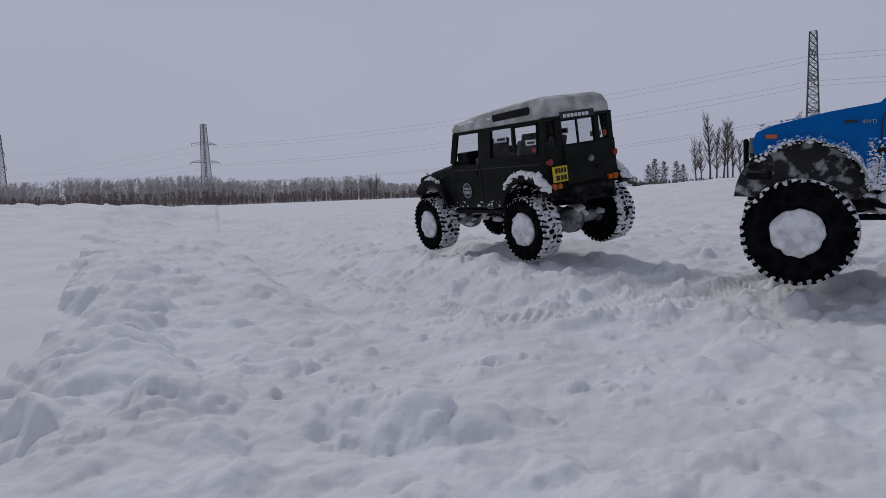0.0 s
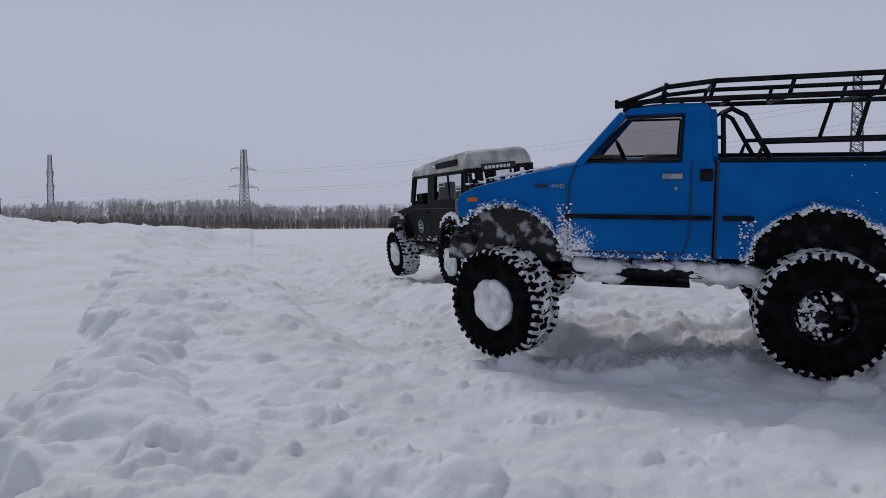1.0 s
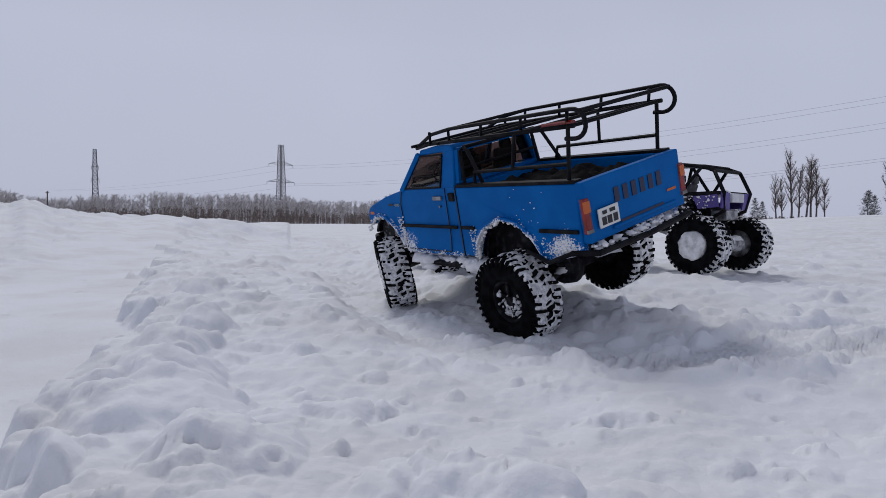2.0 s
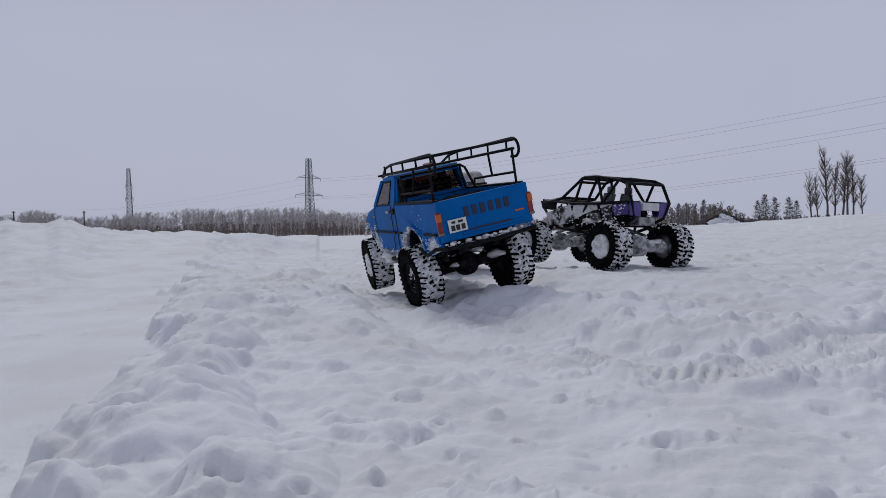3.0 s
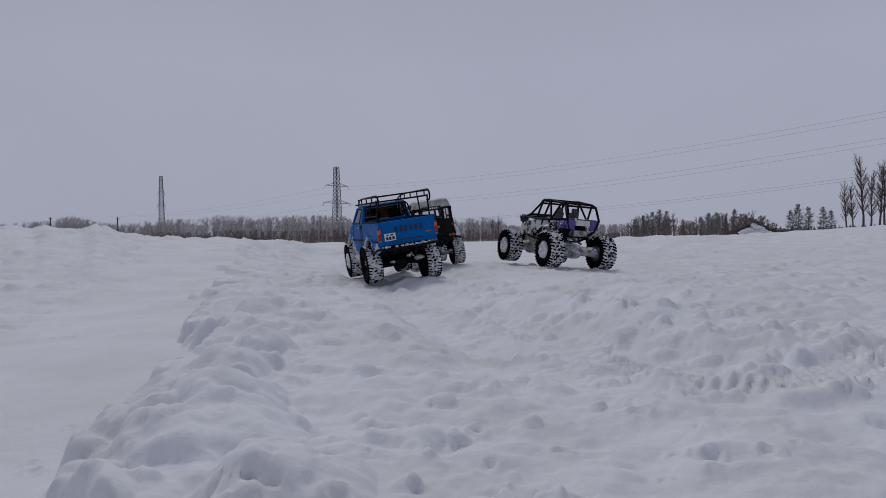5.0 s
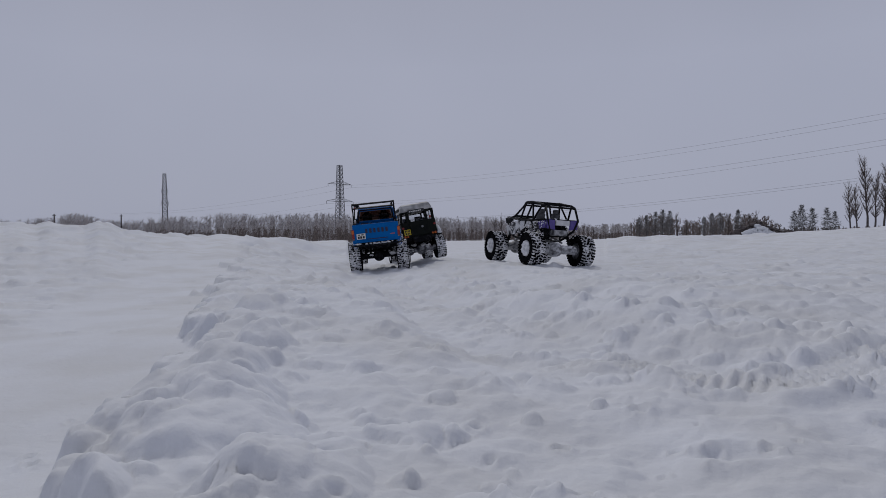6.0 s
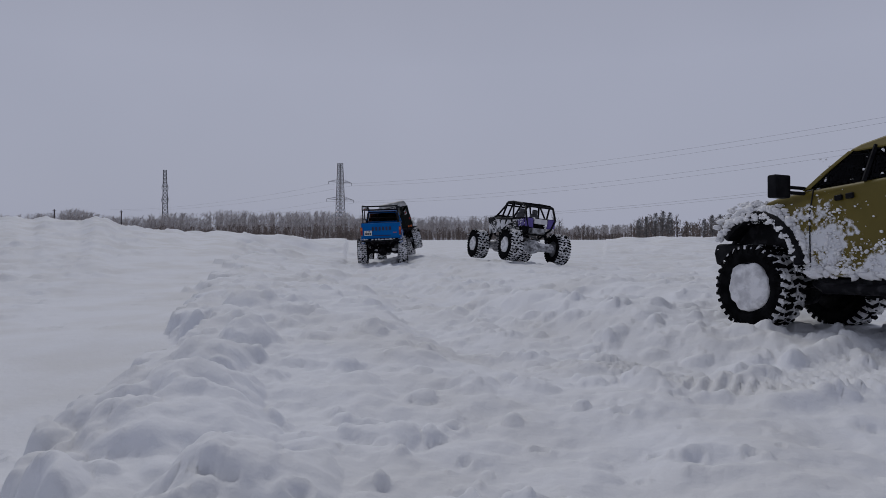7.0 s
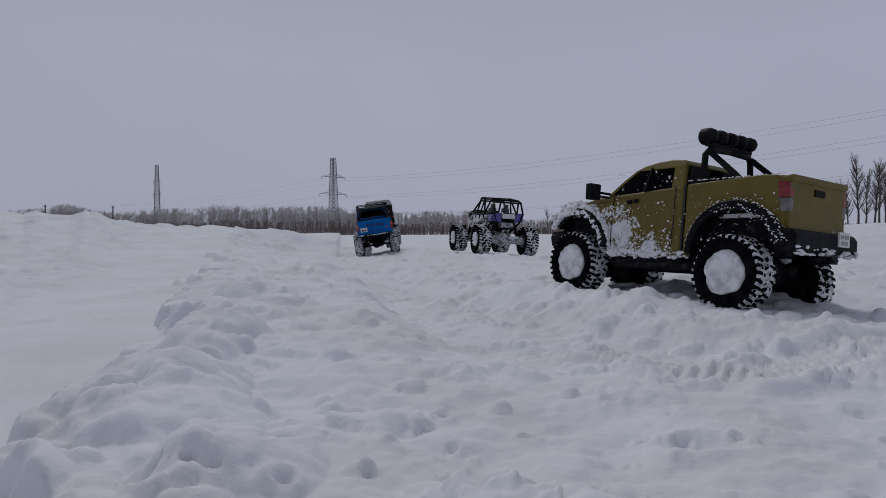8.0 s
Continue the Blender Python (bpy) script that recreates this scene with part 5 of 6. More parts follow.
        simple("door_handle", car, BLACK, lambda bm: beam(bm, (-.012, s * .0835, .163), (.002, s * .0835, .163), .003, .004))
        simple("alpine_window", car, BLACK, lambda bm: beam(bm, (-.068, s * .0745, .2575), (-.168, s * .0745, .2600), .005, .013), "long dark window in the roof edge", .002)
    windows(car, [[(.075, .074, .188), (.075, -.074, .188), (.063, -.068, .238), (.063, .068, .238)]], GLASS)
    simple("windscreen_frame", car, DARK_GREEN, lambda bm: ring_frame(bm, [(.077, .078, .185), (.077, -.078, .185), (.064, -.072, .242), (.064, .072, .242)], .006, .006))
    # roof
    ro = [(.068, .243), (.068, .252), (.056, .259), (.0, .268), (-.10, .276), (-.185, .279), (-.199, .273), (-.203, .258), (-.203, .243)]
    simple("roof", car, ROOF_WHITE, lambda bm: prism(bm, ro, lambda x, z: .077 - max(0, z - .255) * .55, lambda x, z: -.077 + max(0, z - .255) * .55), "snow-dusted white roof", .006, 3)
    rng = random.Random(12)
    simple("roof_snow", car, SNOW_CAKE, lambda bm: [lump(bm, (x, rng.uniform(-.06, .06), .272 - max(0, x + .10) * .09), rng.uniform(.003, .008), rng, .45) for x in [-.17 + .22 * rng.random() ** .5 for _ in range(90)]]
           + [lump(bm, (rng.uniform(-.065, .064), rng.choice((1, -1)) * rng.uniform(.055, .075), .258), rng.uniform(.002, .007), rng, .6) for _ in range(70)], "thin snow on the roof", smooth=True)
    # tail
    rear = simple("rear_wall", car, DARK_GREEN, lambda bm: (box(bm, -.2035, -.197, -.081, .081, .124, .197), box(bm, -.2035, -.197, -.079, .079, .239, .244), box(bm, -.2035, -.197, .038, .054, .197, .239),
                                                     box(bm, -.2035, -.197, -.047, -.035, .197, .239), box(bm, -.2035, -.197, .072, .0785, .197, .239), box(bm, -.2035, -.197, -.0785, -.066, .197, .239)), rounded=.001)
    windows(car, [[(-.201, a, .197), (-.201, c, .197), (-.201, c, .239), (-.201, a, .239)] for a, c in ((.038, -.035), (.072, .054), (-.047, -.066))], GLASS)
    simple("sun_strip", rear, INK, lambda bm: box(bm, -.2042, -.2030, -.037, .040, .2385, .2505), "black strip with pale lettering bars")
    door = simple("rear_door", car, DARK_GREEN, lambda bm: box(bm, -.2075, -.2035, -.047, .041, .130, .195), rounded=.002)
    simple("door_boss", door, METAL, lambda bm: lathe(bm, [(-.211, .005), (-.207, .0055)], 14, center=(0, -.015, .168), axis="x"))
    simple("door_handle", door, BLACK, lambda bm: box(bm, -.211, -.207, -.040, -.026, .150, .155))
    bars(rear, WHITE, rear_plane(-.2044, .2435), [(u, u + .0062, -.0028, .0028) for u in (-.034, -.0255, -.017, -.0085, .0, .0085, .017)])
    for s in (1, -1):
        simple("tail_light", car, RED, lambda bm: lathe(bm, [(-.2085, .0055), (-.203, .006)], 14, center=(0, s * .0745, .172), axis="x"), "round red lamp")
        simple("tail_light", car, ORANGE, lambda bm: lathe(bm, [(-.2085, .0055), (-.203, .006)], 14, center=(0, s * .0715, .131), axis="x"), "round orange lamp")
        simple("tail_light", car, ORANGE, lambda bm: lathe(bm, [(-.2085, .0045), (-.203, .005)], 14, center=(0, s * .0585, .131), axis="x"), "round orange lamp")
        simple("rear_window_sticker", car, RED, lambda bm: box(bm, -.2025, -.2015, -.064, -.055, .202, .212), "red sticker on the glass") if s < 0 else None
    plate = simple("number_plate", car, YELLOW, lambda bm: box(bm, -.2115, -.2085, .043, .074, .138, .164), "yellow plate with dark bars", .0006)
    bars(plate, INK, rear_plane(-.2117, .151, .059), [(-.011, -.006, .002, .010), (-.004, .000, .002, .010), (.002, .006, .002, .010), (.008, .012, .002, .010), (-.010, -.003, -.010, -.002), (.0, .005, -.010, -.002), (.007, .012, -.010, -.002)])
    simple("rear_crossmember", car, CHASSIS, lambda bm: (box(bm, -.205, -.190, -.07, .07, .108, .122), tube(bm, [(-.2, .05, .11), (-.215, .04, .104), (-.215, -.04, .104), (-.2, -.05, .11)], .004)), rounded=.001)
    simple("front_bumper", car, CHASSIS, lambda bm: (box(bm, .216, .228, -.075, .075, .108, .124), tube(bm, [(.222, .05, .12), (.226, .05, .16), (.226, -.05, .16), (.222, -.05, .12)], .003)), rounded=.001)
    simple("bonnet", car, DARK_GREEN, lambda bm: quad_box(bm, [(.084, -.066, .176), (.205, -.056, .163), (.205, .056, .163), (.084, .066, .176), (.084, -.060, .185), (.205, -.05, .168), (.205, .05, .168), (.084, .060, .185)]), rounded=.003)
    for s in (1, -1):
        simple("cab_seat", car, SEAT, lambda bm: (box(bm, -.02, .03, s * .036 - .02, s * .036 + .02, .170, .190), beam(bm, (-.022, s * .036, .18), (-.034, s * .036, .222), .036, .012)), rounded=.003)
    simple("rear_seat", car, SEAT, lambda bm: (box(bm, -.11, -.06, -.065, .065, .170, .184), beam(bm, (-.10, .036, .18), (-.110, .036, .212), .04, .010), beam(bm, (-.10, -.036, .18), (-.110, -.036, .212), .04, .010)), rounded=.003)
    simple("dashboard", car, BLACK, lambda bm: box(bm, .035, .070, -.07, .07, .170, .204), rounded=.003)
    simple("red_shackle", car, RED, lambda bm: box(bm, .0, .02, .050, .066, .094, .102), "red bracket under the sill", .001)
    running_gear(car, .155, -.156, .064, .090, .062, seed=6, snowy=40, mat=METAL, frame_z=.096)
    m = wheel_meshes("estate", .0545, .043, .0300, 34, 9, CHASSIS, deep=.085, chunky=.75, gap=.14)
    wheels = add_wheels(car, m, [(.155, .086, .065), (.155, -.086, .065), (-.156, .087, .065), (-.156, -.087, .065)], bare=())
    spatter(car, [(-.19, -.1, .0825, .12, .15, .2), (-.08, .08, .0825, .100, .110, .3), (.1, .2, .0815, .13, .16, .2)], 110, 3, .0008, .0028)
    return car, wheels


# ---------------------------------------------------------------- olive pickup
def olive_pickup():
    car = thing("pickup_truck", "olive yellow model pickup truck with light bar, spattered with snow", "model truck", "model trucks driving over the snow")
    FX, RX, AR = .155, -.157, .066

    def low(x, z):
        return .086 - max(0, x - .14) * .20 - max(0, -x - .17) * .10

    def up(x, z):
        return low(x, z) - max(0, z - .13) * .12
    side = lambda s, f=up: (lambda x, z: s * f(x, z))
    front = [(-.066, .072), (.08, .070)] + arc(FX, .074, AR, 172, 40, 14) + [(.220, .116), (.226, .128), (.216, .142), (.19, .152), (.13, .163), (.092, .168), (.03, .171), (-.066, .177)]
    simple("front_body", car, OLIVE, lambda bm: prism(bm, front, side(1), side(-1)), "olive yellow cab and bonnet", .005, 3)
    for s in (1, -1):
        wall = [(-.070, .178), (-.070, .074)] + arc(RX, .074, AR, 4, 150, 14) + [(-.221, .108), (-.226, .15), (-.222, .181), (-.19, .184)]
        simple("bed_wall", car, OLIVE, lambda bm: prism(bm, wall, side(s), lambda x, z: s * (up(x, z) - .013)), rounded=.004, seg=3)
        for cx, a0, a1 in ((FX, 38, 172), (RX, 2, 168)):
            fl = arc(cx, .074, AR + .010, a1, a0, 16) + arc(cx, .074, AR - .002, a0, a1, 16)
            simple("wheel_arch", car, BLACK, lambda bm: prism(bm, fl, lambda x, z: s * (low(x, z) - .012), lambda x, z: s * (low(x, z) + .012)), "black moulded arch flare", .003)
        for cx in (FX, RX):
            simple("inner_arch", car, CHASSIS, lambda bm: prism(bm, arc(cx, .074, AR + .006, 0, 180, 16), s * .058, s * .061), "black inner wheel arch")
        crust(car, FX, .074, AR + .010, s * .090, 50, 172, 31 + s, .0055)
        crust(car, FX, .074, AR + .002, s * .098, 40, 172, 33 + s, .004)
        crust(car, RX, .074, AR + .010, s * .094, 10, 165, 35 + s, .0015)
        crust(car, RX, .074, AR + .001, s * .098, 60, 165, 37 + s, .0014)
        y = lambda z, s=s: s * (.0865 - max(0, z - .13) * .12)
        seam(car, [(.075, .168), (.078, .14), (.076, .08)], y)
        seam(car, [(-.050, .176), (-.052, .12), (-.046, .08)], y)
        seam(car, [(-.068, .177), (-.068, .075)], y, w=.003)
        simple("door_handle", car, BLACK, lambda bm: (beam(bm, (.045, s * .0845, .156), (.036, s * .0845, .1565), .004, .006), beam(bm, (.031, s * .0845, .157), (.022, s * .0845, .1575), .004, .006)), rounded=.001)
        simple("door_mirror", car, BLACK, lambda bm: (beam(bm, (.088, s * .079, .171), (.094, s * .108, .172), .004, .004), beam(bm, (.088, s * .079, .165), (.094, s * .108, .166), .004, .004),
                                                     box(bm, .088, .101, s * .117 - .013, s * .117 + .013, .159, .185)), "black tow mirror", .004)
        simple("side_step", car, CHASSIS, lambda bm: (tube(bm, [(.08, s * .07, .064), (.06, s * .082, .058), (-.075, s * .082, .058), (-.09, s * .07, .064)], .006), box(bm, -.07, .07, min(s * .05, s * .08), max(s * .05, s * .08), .061, .068)))
        lamp = simple("tail_light", car, RED, lambda bm: prism(bm, [(-.212, .174), (-.2280, .172), (-.2290, .152), (-.215, .152)], lambda x, z: s * (low(x, z) - .012), lambda x, z: s * (low(x, z) - .0015)), "red and clear tail lamp", .001)
        simple("tail_lens", lamp, CLEAR, lambda bm: prism(bm, [(-.215, .151), (-.2288, .151), (-.2285, .134), (-.218, .134)], lambda x, z: s * (low(x, z) - .012), lambda x, z: s * (low(x, z) - .0010)), "clear lower lens", .001)
        simple("headlight", car, CLEAR, lambda bm: box(bm, .206, .224, s * .060 - .010, s * .060 + .010, .120, .134), "clear headlamp", .003)
    liner(car, FX, .074, AR, .068, 30, 170)
    liner(car, RX, .074, AR, .070, 4, 160)
    simple("bed_floor", car, OLIVE, lambda bm: (box(bm, -.222, -.070, -.07, .07, .128, .134), box(bm, -.076, -.070, -.078, .078, .08, .176)), rounded=.001)
    gate = simple("tailgate", car, OLIVE, lambda bm: (box(bm, -.2285, -.216, -.077, .077, .110, .180), prism(bm, [(-.216, .180), (-.232, .182), (-.2325, .174), (-.2285, .172)], -.076, .076)), "plain olive tailgate", .004)
    simple("gate_handle", gate, BLACK, lambda bm: box(bm, -.2305, -.228, -.014, .014, .158, .167), rounded=.001)
    simple("rear_bumper", car, BLACK, lambda bm: prism(bm, [(-.214, .112), (-.238, .112), (-.243, .104), (-.243, .086), (-.236, .080), (-.214, .084)], -.088, .088), "dark bumper dusted with snow", .004)
    simple("bumper_snow", car, SNOW_CAKE, lambda bm: [lump(bm, (-.241 + random.Random(k).uniform(-.004, .003), random.Random(k + 99).uniform(-.086, .086), random.Random(k + 50).uniform(.080, .090)), random.Random(k + 7).uniform(.002, .005), random.Random(k), .6) for k in range(46)], smooth=True)
    plate = simple("number_plate", car, WHITE, lambda bm: box(bm, -.2455, -.2425, -.056, -.026, .094, .114), "pale plate with dark bars", .0006)
    bars(plate, GREY, rear_plane(-.2457, .104, -.041), [(-.012, -.004, .001, .006), (.0, .010, .001, .006), (-.010, .008, -.007, -.002)])
    simple("tow_hitch", car, CHASSIS, lambda bm: (box(bm, -.252, -.22, -.008, .008, .070, .080), lathe(bm, [(-.006, .004), (.006, .004)], 10, center=(-.25, 0, .075))))
    simple("front_bumper", car, BLACK, lambda bm: prism(bm, [(.195, .112), (.236, .112), (.240, .10), (.236, .084), (.20, .080)], -.072, .072), rounded=.004)
    simple("bumper_snow", car, SNOW_CAKE, lambda bm: [lump(bm, (.226 + random.Random(k).uniform(-.02, .014), random.Random(k + 9).uniform(-.07, .07), .112 + random.Random(k + 5).uniform(-.02, .006)), random.Random(k + 70).uniform(.003, .008), random.Random(k), .7) for k in range(60)], smooth=True)

    def h(z):
        return .080 - (z - .172) * .34
    roof = [(.040, .208), (.026, .2135), (.0, .2185), (-.03, .220), (-.052, .217), (-.060, .210), (-.056, .206), (.03, .205)]
    simple("roof", car, OLIVE, lambda bm: prism(bm, roof, lambda x, z: .069 - max(0, z - .207) * .5, lambda x, z: -.069 + max(0, z - .207) * .5), rounded=.004, seg=3)
    for s in (1, -1):
        pil = [(.092, .168), (.068, .188), (.040, .208), (.033, .207), (.060, .188), (.080, .170)]
        simple("windscreen_pillar", car, OLIVE, lambda bm: prism(bm, pil, lambda x, z: s * h(z), lambda x, z: s * (h(z) - .006)), rounded=.001)
        bp = [(-.040, .172), (-.064, .174), (-.058, .209), (-.036, .209)]
        simple("cab_pillar", car, OLIVE, lambda bm: prism(bm, bp, lambda x, z: s * h(z), lambda x, z: s * (h(z) - .008)), rounded=.002)
        simple("door_post", car, BLACK, lambda bm: beam(bm, (.012, s * h(.172), .171), (.006, s * h(.21), .209), .003, .006))
        windows(car, [[(.080, s * (h(.17) - .002), .170), (-.040, s * (h(.172) - .002), .1735), (-.036, s * (h(.209) - .002), .209), (.034, s * (h(.206) - .002), .207)]], BLACKED)
    windows(car, [[(.094, .074, .169), (.094, -.074, .169), (.041, -.064, .208), (.041, .064, .208)], [(-.066, .07, .176), (-.066, -.07, .176), (-.060, -.062, .208), (-.060, .062, .208)]], BLACKED)
    simple("dashboard", car, BLACK, lambda bm: box(bm, .04, .085, -.07, .07, .164, .174))
    for s in (1, -1):
        simple("cab_seat", car, SEAT, lambda bm: (box(bm, -.02, .02, s * .034 - .02, s * .034 + .02, .155, .172), beam(bm, (-.02, s * .034, .17), (-.034, s * .034, .202), .036, .010)), rounded=.003)
        simple("roll_bar", car, BLACK, lambda bm: (tube(bm, [(-.088, s * .066, .170), (-.088, s * .062, .222), (-.090, s * .052, .231), (-.090, 0, .233)], .0052, 10),
                                                  tube(bm, [(-.092, s * .058, .227), (-.14, s * .062, .190), (-.158, s * .064, .174)], .0045, 10)), "black roll bar", smooth=True)
    simple("light_bar", car, BLACK, lambda bm: beam(bm, (-.088, .060, .238), (-.088, -.060, .238), .008, .006), rounded=.001)
    for y in (.054, .027, 0, -.027, -.054):
        sp = simple("spotlight", car, BLACK, lambda bm: lathe(bm, [(-.102, .004), (-.098, .009), (-.090, .0120), (-.077, .0120), (-.075, .0105)], 18, center=(0, y, .250), axis="x"), "black round spotlight", smooth=True)
        simple("spotlight_lens", sp, CLEAR, lambda bm: lathe(bm, [(-.0755, .0100), (-.073, .008)], 18, center=(0, y, .250), axis="x"), "clear lens")
    running_gear(car, .157, -.157, .057, .090, .057, tubes=.013, seed=9, snowy=20, frame_z=.082)
    for s in (1, -1):
        simple("axle_cap", car, CHASSIS, lambda bm: lathe(bm, [(s * .040, .016), (s * .052, .021), (s * .064, .020), (s * .070, .014)], 16, center=(-.157, 0, .057)), smooth=True)
    m = wheel_meshes("olive", .0515, .044, .031, 32, 15, CHASSIS, deep=.085, chunky=.8)
    wheels = add_wheels(car, m, [(.157, .080, .057), (.157, -.080, .057), (-.157, .084, .057), (-.157, -.084, .057)])
    spatter(car, [(.03, .10, .0865, .075, .150, .30), (.10, .20, .0800, .135, .155, .25), (-.05, .06, .0865, .075, .11, .22), (-.22, .08, .086, .08, .165, .12), (-.06, .07, .0775, .172, .205, .02),
                  (-.06, .1, -.0865, .075, .15, .2)], 1500, 21, .0004, .0021)
    rng = random.Random(5)
    simple("bonnet_snow", car, SNOW_CAKE, lambda bm: [lump(bm, (x, rng.choice((1, -1)) * rng.uniform(.02, .075), .1685 - max(0, x - .092) * .16), rng.uniform(.002, .006), rng, .6) for x in [rng.uniform(.07, .2) for _ in range(150)]]
           + [lump(bm, (-.19 + rng.uniform(-.03, .12), .078 + rng.uniform(-.005, .003), .183), rng.uniform(.0008, .002), rng, .6) for _ in range(60)], smooth=True)
    simple("wing_snow", car, SNOW_CAKE, lambda bm: [lump(bm, (.165 + q * math.cos(a), s * (.083 - max(0, q * math.cos(a)) * .16 + rng.uniform(-.002, .002)), .074 + q * math.sin(a)), rng.uniform(.0018, .0052), rng, .8) for s in (1, -1)
                                                  for q, a in [(rng.uniform(.070, .090), radians(rng.uniform(35, 165))) for _ in range(150)]], "thick snow on the front wing", smooth=True)
    simple("sill_snow", car, SNOW_CAKE, lambda bm: [lump(bm, (rng.uniform(-.08, .08), s * rng.uniform(.078, .088), .074 + rng.uniform(-.004, .005)), rng.uniform(.002, .006), rng, .7) for _ in range(70) for s in (1, -1)], smooth=True)
    # the wheelbase is shorter than the arches' spacing above
    squeeze = lambda x: x * .93 if abs(x) < .157 else x - math.copysign(.011, x)
    for o in car.children_recursive:
        if o in wheels:
            o.location.x *= .93
        elif o.parent not in wheels:
            m = o.matrix_basis.copy()
            for v in o.data.vertices:
                w = m @ v.co
                w.x = squeeze(w.x)
                v.co = m.inverted() @ w
    car.scale = (1, .9, 1)
    return car, wheels


# ---------------------------------------------------------------- tube-frame crawler
def rock_buggy():
    car = thing("rock_crawler_buggy", "tube-frame model rock buggy with snowy purple and white panels", "model buggy", "model trucks driving over the snow")
    R = .0042
    top = [(.030, .048, .238), (.012, .053, .2455), (-.005, .056, .249), (-.06, .059, .248), (-.145, .062, .236), (-.172, .062, .226)]
    for s in (1, -1):
        m = lambda pts: [(x, s * y, z) for x, y, z in pts]
        simple("roof_rail", car, BLACK, lambda bm: tube(bm, m(top), R), smooth=True)
        simple("front_hoop", car, BLACK, lambda bm: tube(bm, m([(.030, .048, .238), (.085, .060, .195), (.125, .056, .188), (.175, .046, .184), (.205, .036, .192), (.212, .034, .176), (.17, .040, .140), (.13, .040, .110)]), R), smooth=True)
        simple("side_rail", car, BLACK, lambda bm: tube(bm, m([(.125, .056, .186), (.03, .070, .178), (-.08, .074, .176), (-.185, .066, .178)]), R), smooth=True)
        simple("rear_hoop", car, BLACK, lambda bm: tube(bm, m([(-.172, .062, .226), (-.195, .064, .178), (-.190, .050, .140), (-.14, .04, .115)]), R), smooth=True)
        simple("sill_tube", car, BLACK, lambda bm: tube(bm, m([(.13, .040, .110), (.03, .048, .100), (-.09, .048, .100), (-.15, .040, .115)]), R), smooth=True)
        for a, b in (((.010, .052, .246), (.020, .071, .173)), ((-.06, .058, .247), (-.035, .073, .175)), ((-.06, .058, .247), (-.10, .075, .177)), ((-.145, .062, .236), (-.10, .075, .177)),
                     ((.03, .070, .172), (.03, .048, .100)), ((-.08, .074, .176), (-.09, .048, .100)), ((.125, .056, .186), (.13, .040, .110)), ((.03, .048, .100), (-.035, .073, .175))):
            simple("cage_strut", car, BLACK, lambda bm: tube(bm, m([a, b]), R * .9))
        simple("side_panel", car, BLOTCHED, lambda bm: prism(bm, [(.150, .152), (.06, .172), (-.02, .180), (-.105, .184), (-.115, .170), (-.03, .152), (.05, .122), (.13, .116)], s * .066, s * .069), "snow-covered white side panel", .001)
        simple("rear_panel", car, PURPLE, lambda bm: prism(bm, [(-.125, .175), (-.182, .176), (-.187, .148), (-.140, .144)], s * .066, s * .069), "purple rear panel", .001)
        simple("nose_panel", car, BLACK, lambda bm: prism(bm, [(.205, .190), (.175, .183), (.125, .184), (.135, .160), (.195, .166)], s * .046, s * .049), "black nose panel", .001)
        simple("seat", car, SEAT, lambda bm: (box(bm, -.06, -.02, s * .03 - .02, s * .03 + .02, .135, .152), beam(bm, (-.06, s * .03, .15), (-.078, s * .03, .205), .036, .012), box(bm, -.088, -.076, s * .03 - .011, s * .03 + .011, .204, .222)), rounded=.004)
    for a in ((.030, .048, .238), (.010, .052, .246), (-.06, .058, .247), (-.145, .062, .236), (-.172, .062, .226), (.125, .056, .186), (-.185, .066, .178), (.205, .036, .192), (.085, .060, .195)):
        simple("cage_crossbar", car, BLACK, lambda bm: tube(bm, [a, (a[0], -a[1], a[2])], R * .9))
    simple("roof_panel", car, BLACK, lambda bm: quad_box(bm, [(.008, -.05, .2475), (.008, .05, .2475), (-.15, .06, .2375), (-.15, -.06, .2375), (.008, -.05, .250), (.008, .05, .250), (-.15, .06, .240), (-.15, -.06, .240)]), "black roof panel with a dusting of snow")
    simple("bonnet", car, BLOTCHED, lambda bm: quad_box(bm, [(.204, -.036, .188), (.204, .036, .188), (.088, .056, .192), (.088, -.056, .192), (.204, -.036, .192), (.204, .036, .192), (.088, .056, .198), (.088, -.056, .198)]), "snow-covered bonnet", .001)
    simple("rear_deck", car, PURPLE, lambda bm: quad_box(bm, [(-.10, -.066, .172), (-.10, .066, .172), (-.186, .062, .174), (-.186, -.062, .174), (-.10, -.066, .176), (-.10, .066, .176), (-.186, .062, .178), (-.186, -.062, .178)]), rounded=.001)
    simple("engine_block", car, CHASSIS, lambda bm: (box(bm, .06, .12, -.03, .03, .11, .15), box(bm, -.15, -.09, -.035, .035, .115, .160), box(bm, -.05, .05, -.03, .03, .100, .128)), rounded=.004)
    for s in (1, -1):
        simple("corner_panel", car, PURPLE, lambda bm: quad_box(bm, [(-.192, s * .030, .142), (-.190, s * .064, .146), (-.194, s * .067, .180), (-.194, s * .034, .178), (-.188, s * .030, .142), (-.186, s * .064, .146), (-.190, s * .067, .180), (-.190, s * .034, .178)]), "purple rear corner panel")
    simple("rear_shelf", car, PANEL_WHITE, lambda bm: box(bm, -.198, -.186, -.028, .028, .158, .178), "snow-covered rear shelf", .003)
    simple("battery_box", car, METAL, lambda bm: box(bm, -.185, -.13, -.028, .028, .120, .142), rounded=.003)
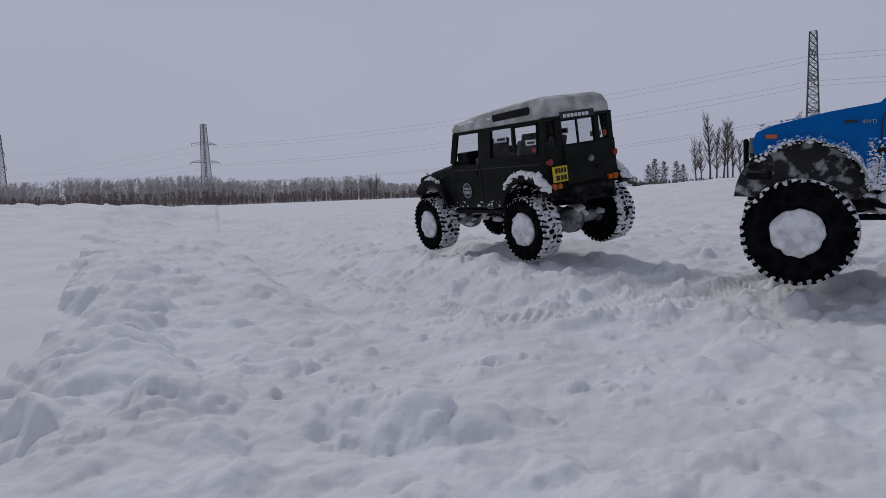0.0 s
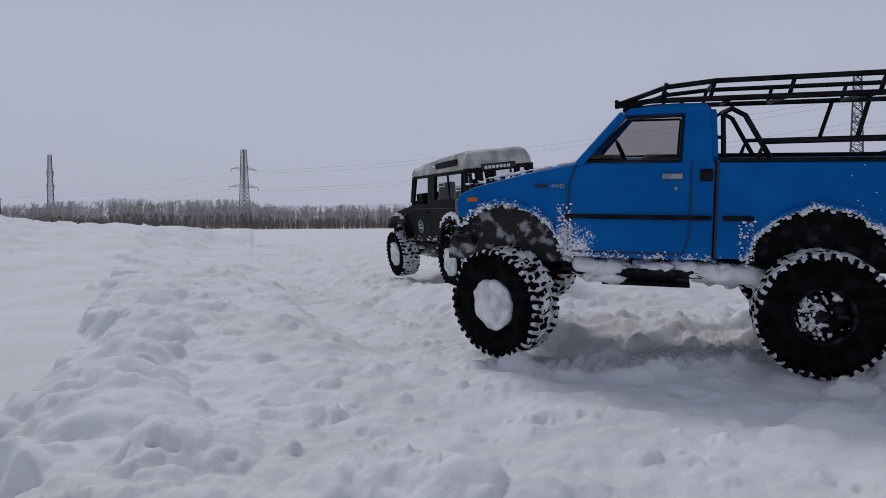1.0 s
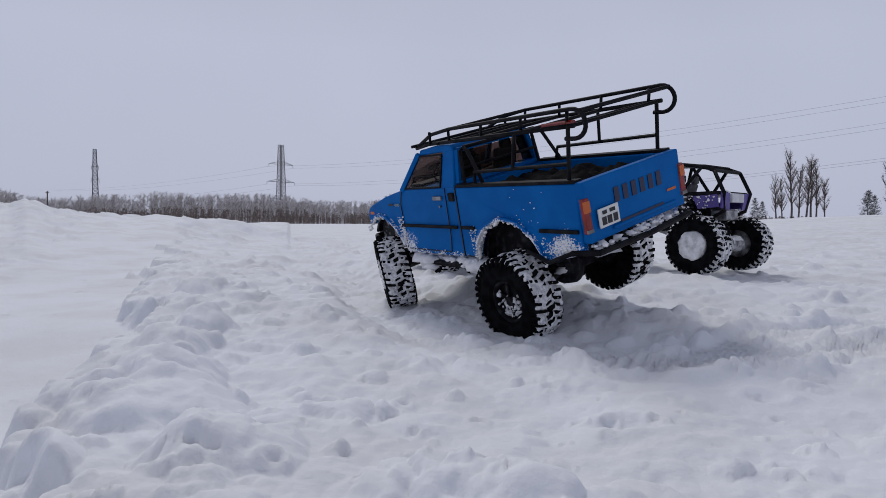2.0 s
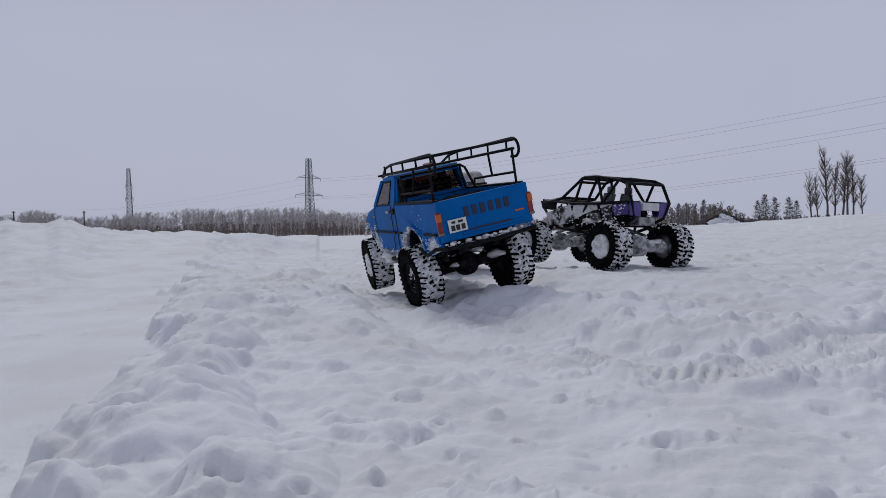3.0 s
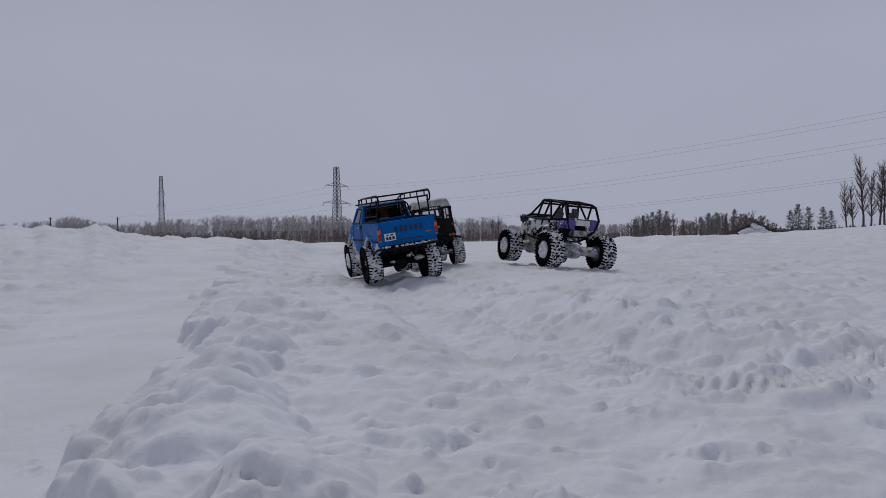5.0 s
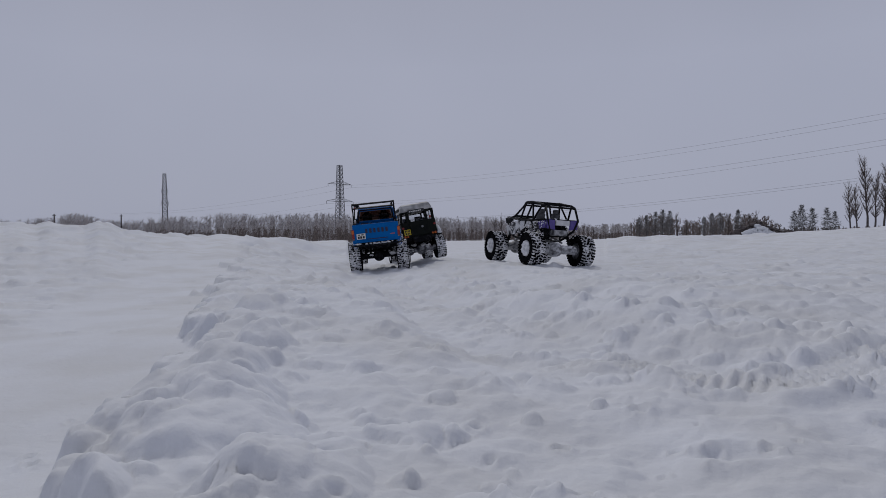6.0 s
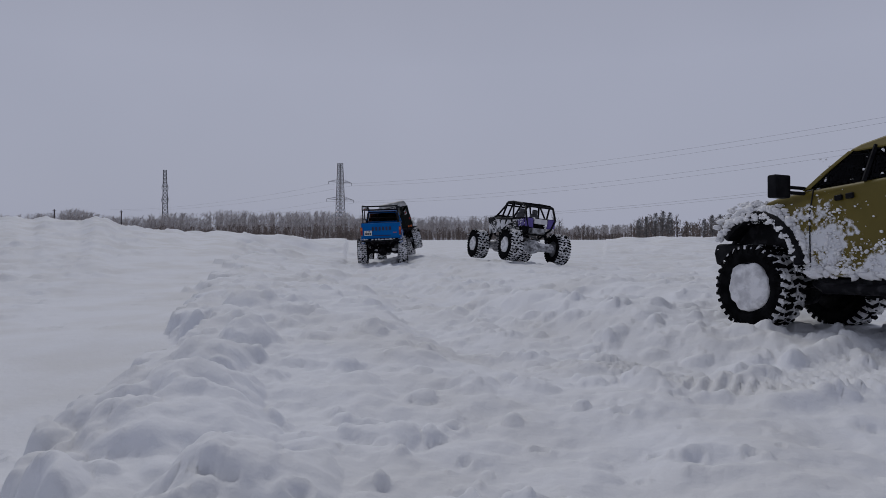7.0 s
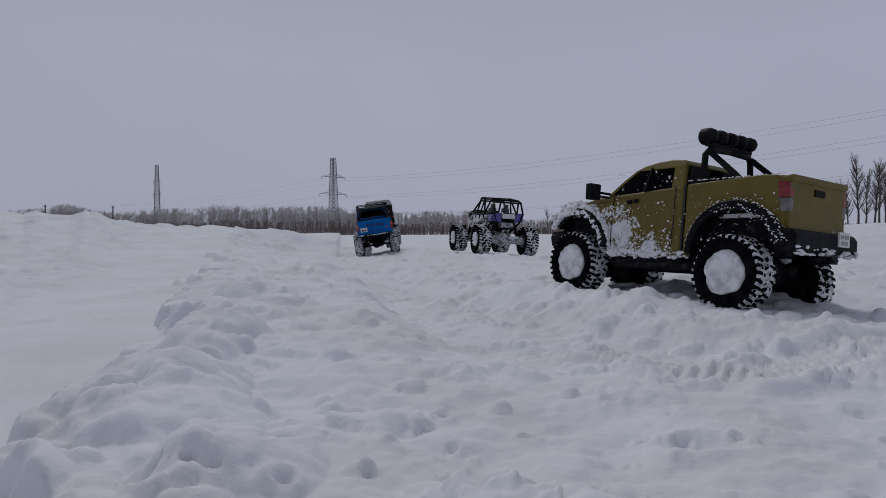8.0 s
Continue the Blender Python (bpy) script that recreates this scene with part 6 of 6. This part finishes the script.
    for x in (.16, -.16):
        def axle(bm, x=x):
            lathe(bm, [(-.096, .011), (-.085, .019), (-.074, .019), (-.066, .0165), (.066, .0165), (.074, .019), (.085, .019), (.096, .011)], 16, center=(x, 0, .068))
            lathe(bm, [(-.030, .012), (-.02, .026), (.004, .028), (.02, .022), (.028, .010)], 18, center=(x, .012, .068), axis="x")
        ax = simple("axle", car, FROSTED_METAL, axle, "heavy grey axle housing caked with snow", smooth=True)
        simple("axle_snow", ax, SNOW_CAKE, lambda bm: [lump(bm, (x + random.Random(k).uniform(-.012, .012), random.Random(k + 4).uniform(-.085, .085), .079 + random.Random(k + 8).uniform(-.004, .004)), random.Random(k + 2).uniform(.005, .011), random.Random(k), .6) for k in range(34)], smooth=True)
        for s in (1, -1):
            def shock(bm):
                low, hi = Vector((x * .97, s * .058, .082)), Vector((x * .70, s * .050, .172))
                tube(bm, [low, low.lerp(hi, .5)], .0055)
                tube(bm, [low.lerp(hi, .45), hi], .003)
                tube(bm, [low.lerp(hi, .1 + .85 * k / 48) + Vector((.0085 * math.cos(k * 1.1), .0085 * math.sin(k * 1.1), 0)) for k in range(49)], .0014, 5)
            simple("shock_absorber", car, CHASSIS, shock)
            simple("link_rod", car, METAL, lambda bm: (tube(bm, [(x, s * .062, .060), (x * .15, s * .034, .100)], .005), tube(bm, [(x, s * .02, .094), (x * .3, s * .04, .115)], .004)))
    m = wheel_meshes("buggy", .0615, .054, .031, 32, 27, METAL, deep=.11, chunky=.85, gap=.32)
    wheels = add_wheels(car, m, [(.160, .105, .067), (.160, -.105, .067), (-.160, .105, .067), (-.160, -.105, .067)])
    rng = random.Random(30)
    simple("panel_snow", car, SNOW_CAKE, lambda bm: [lump(bm, (x, rng.uniform(-.05, .05), .197 - max(0, x - .088) * .05), rng.uniform(.003, .008), rng, .5) for x in [rng.uniform(.085, .20) for _ in range(60)]]
           + [lump(bm, (rng.uniform(-.18, -.1), rng.uniform(-.06, .06), .179), rng.uniform(.003, .009), rng, .5) for _ in range(46)]
           + [lump(bm, (rng.uniform(-.18, .12), s * .070, rng.uniform(.115, .178)), rng.uniform(.001, .0032), rng) for _ in range(150) for s in (1, -1)]
           + [lump(bm, (rng.uniform(-.14, .14), rng.uniform(-.045, .045), .130), rng.uniform(.006, .013), rng, .6) for _ in range(26)], "snow lying on the panels", smooth=True)
    return car, wheels


BLUE_CAR = blue_pickup()
ESTATE = dark_estate()
OLIVE_CAR = olive_pickup()
BUGGY = rock_buggy()


# ---------------------------------------------------------------- what moves
STEER = {"BLUE": ((0.0, -8), (0.5, -14), (1.0, -26), (1.5, -20), (2.0, -26), (3.5, 6), (4.5, 0), (8.0, 0)), "OTHER": ((0.0, 0), (8.0, 0))}


def way_at(way, t):
    ts = [r[0] for r in way]
    return [float(np.interp(t, ts, [r[i] for r in way])) for i in range(1, 7)]


def drive(car, wheels, way, radius, steer, slip=1.0, droop=()):
    """Keys a truck along its way and turns its wheels with the ground that it covers."""
    walk(car, [(r[0], pose(*r[1:])) for r in way])
    steps = [k / 10 for k in range(81)]
    gone, last, turned = 0.0, way_at(way, 0), []
    for t in steps:
        p = way_at(way, t)
        gone += min(math.hypot(p[0] - last[0], p[1] - last[1]) * slip, radius * 1.4)
        last = p
        turned.append(math.degrees(gone / radius))
    for i, w in enumerate(wheels):
        x, y, z = w.matrix_basis.translation
        rows = []
        for t, a in zip(steps, turned):
            st = float(np.interp(t, [s[0] for s in steer], [s[1] for s in steer])) if x > 0 else 0
            drop = float(np.interp(t, [d[0] for d in droop], [d[1 + i] for d in droop])) if droop else 0
            rows.append((t, pose(x, y, z + drop, 0, a, st) if y > 0 else pose(x, y, z + drop, 0, -a, 180 + st)))
        walk(w, rows)


def motions():
    drive(*BLUE_CAR, BLUE_WAY, .060, STEER["BLUE"], 1.25, ((0, -.014, 0, 0, 0), (0.3, -.016, 0, -.004, 0), (0.5, -.034, 0, -.010, 0), (1.0, -.018, 0, -.010, 0), (1.5, -.007, 0, -.013, 0), (2.0, -.006, 0, -.012, 0), (3.5, .006, -.01, .003, -.02), (4.5, .006, -.006, .008, -.012), (8.0, 0, 0, 0, 0)))
    drive(*ESTATE, ESTATE_WAY, .0545, STEER["OTHER"], 1.1)
    drive(*OLIVE_CAR, OLIVE_WAY, .0515, STEER["OTHER"], 1.1, ((0, 0, 0, 0, 0), (6.5, 0, 0, 0, -.003), (7.5, 0, 0, -.003, -.008), (8.0, 0, 0, -.005, -.014)))
    drive(*BUGGY, BUGGY_WAY, .0615, STEER["OTHER"], 1.2)


motions()
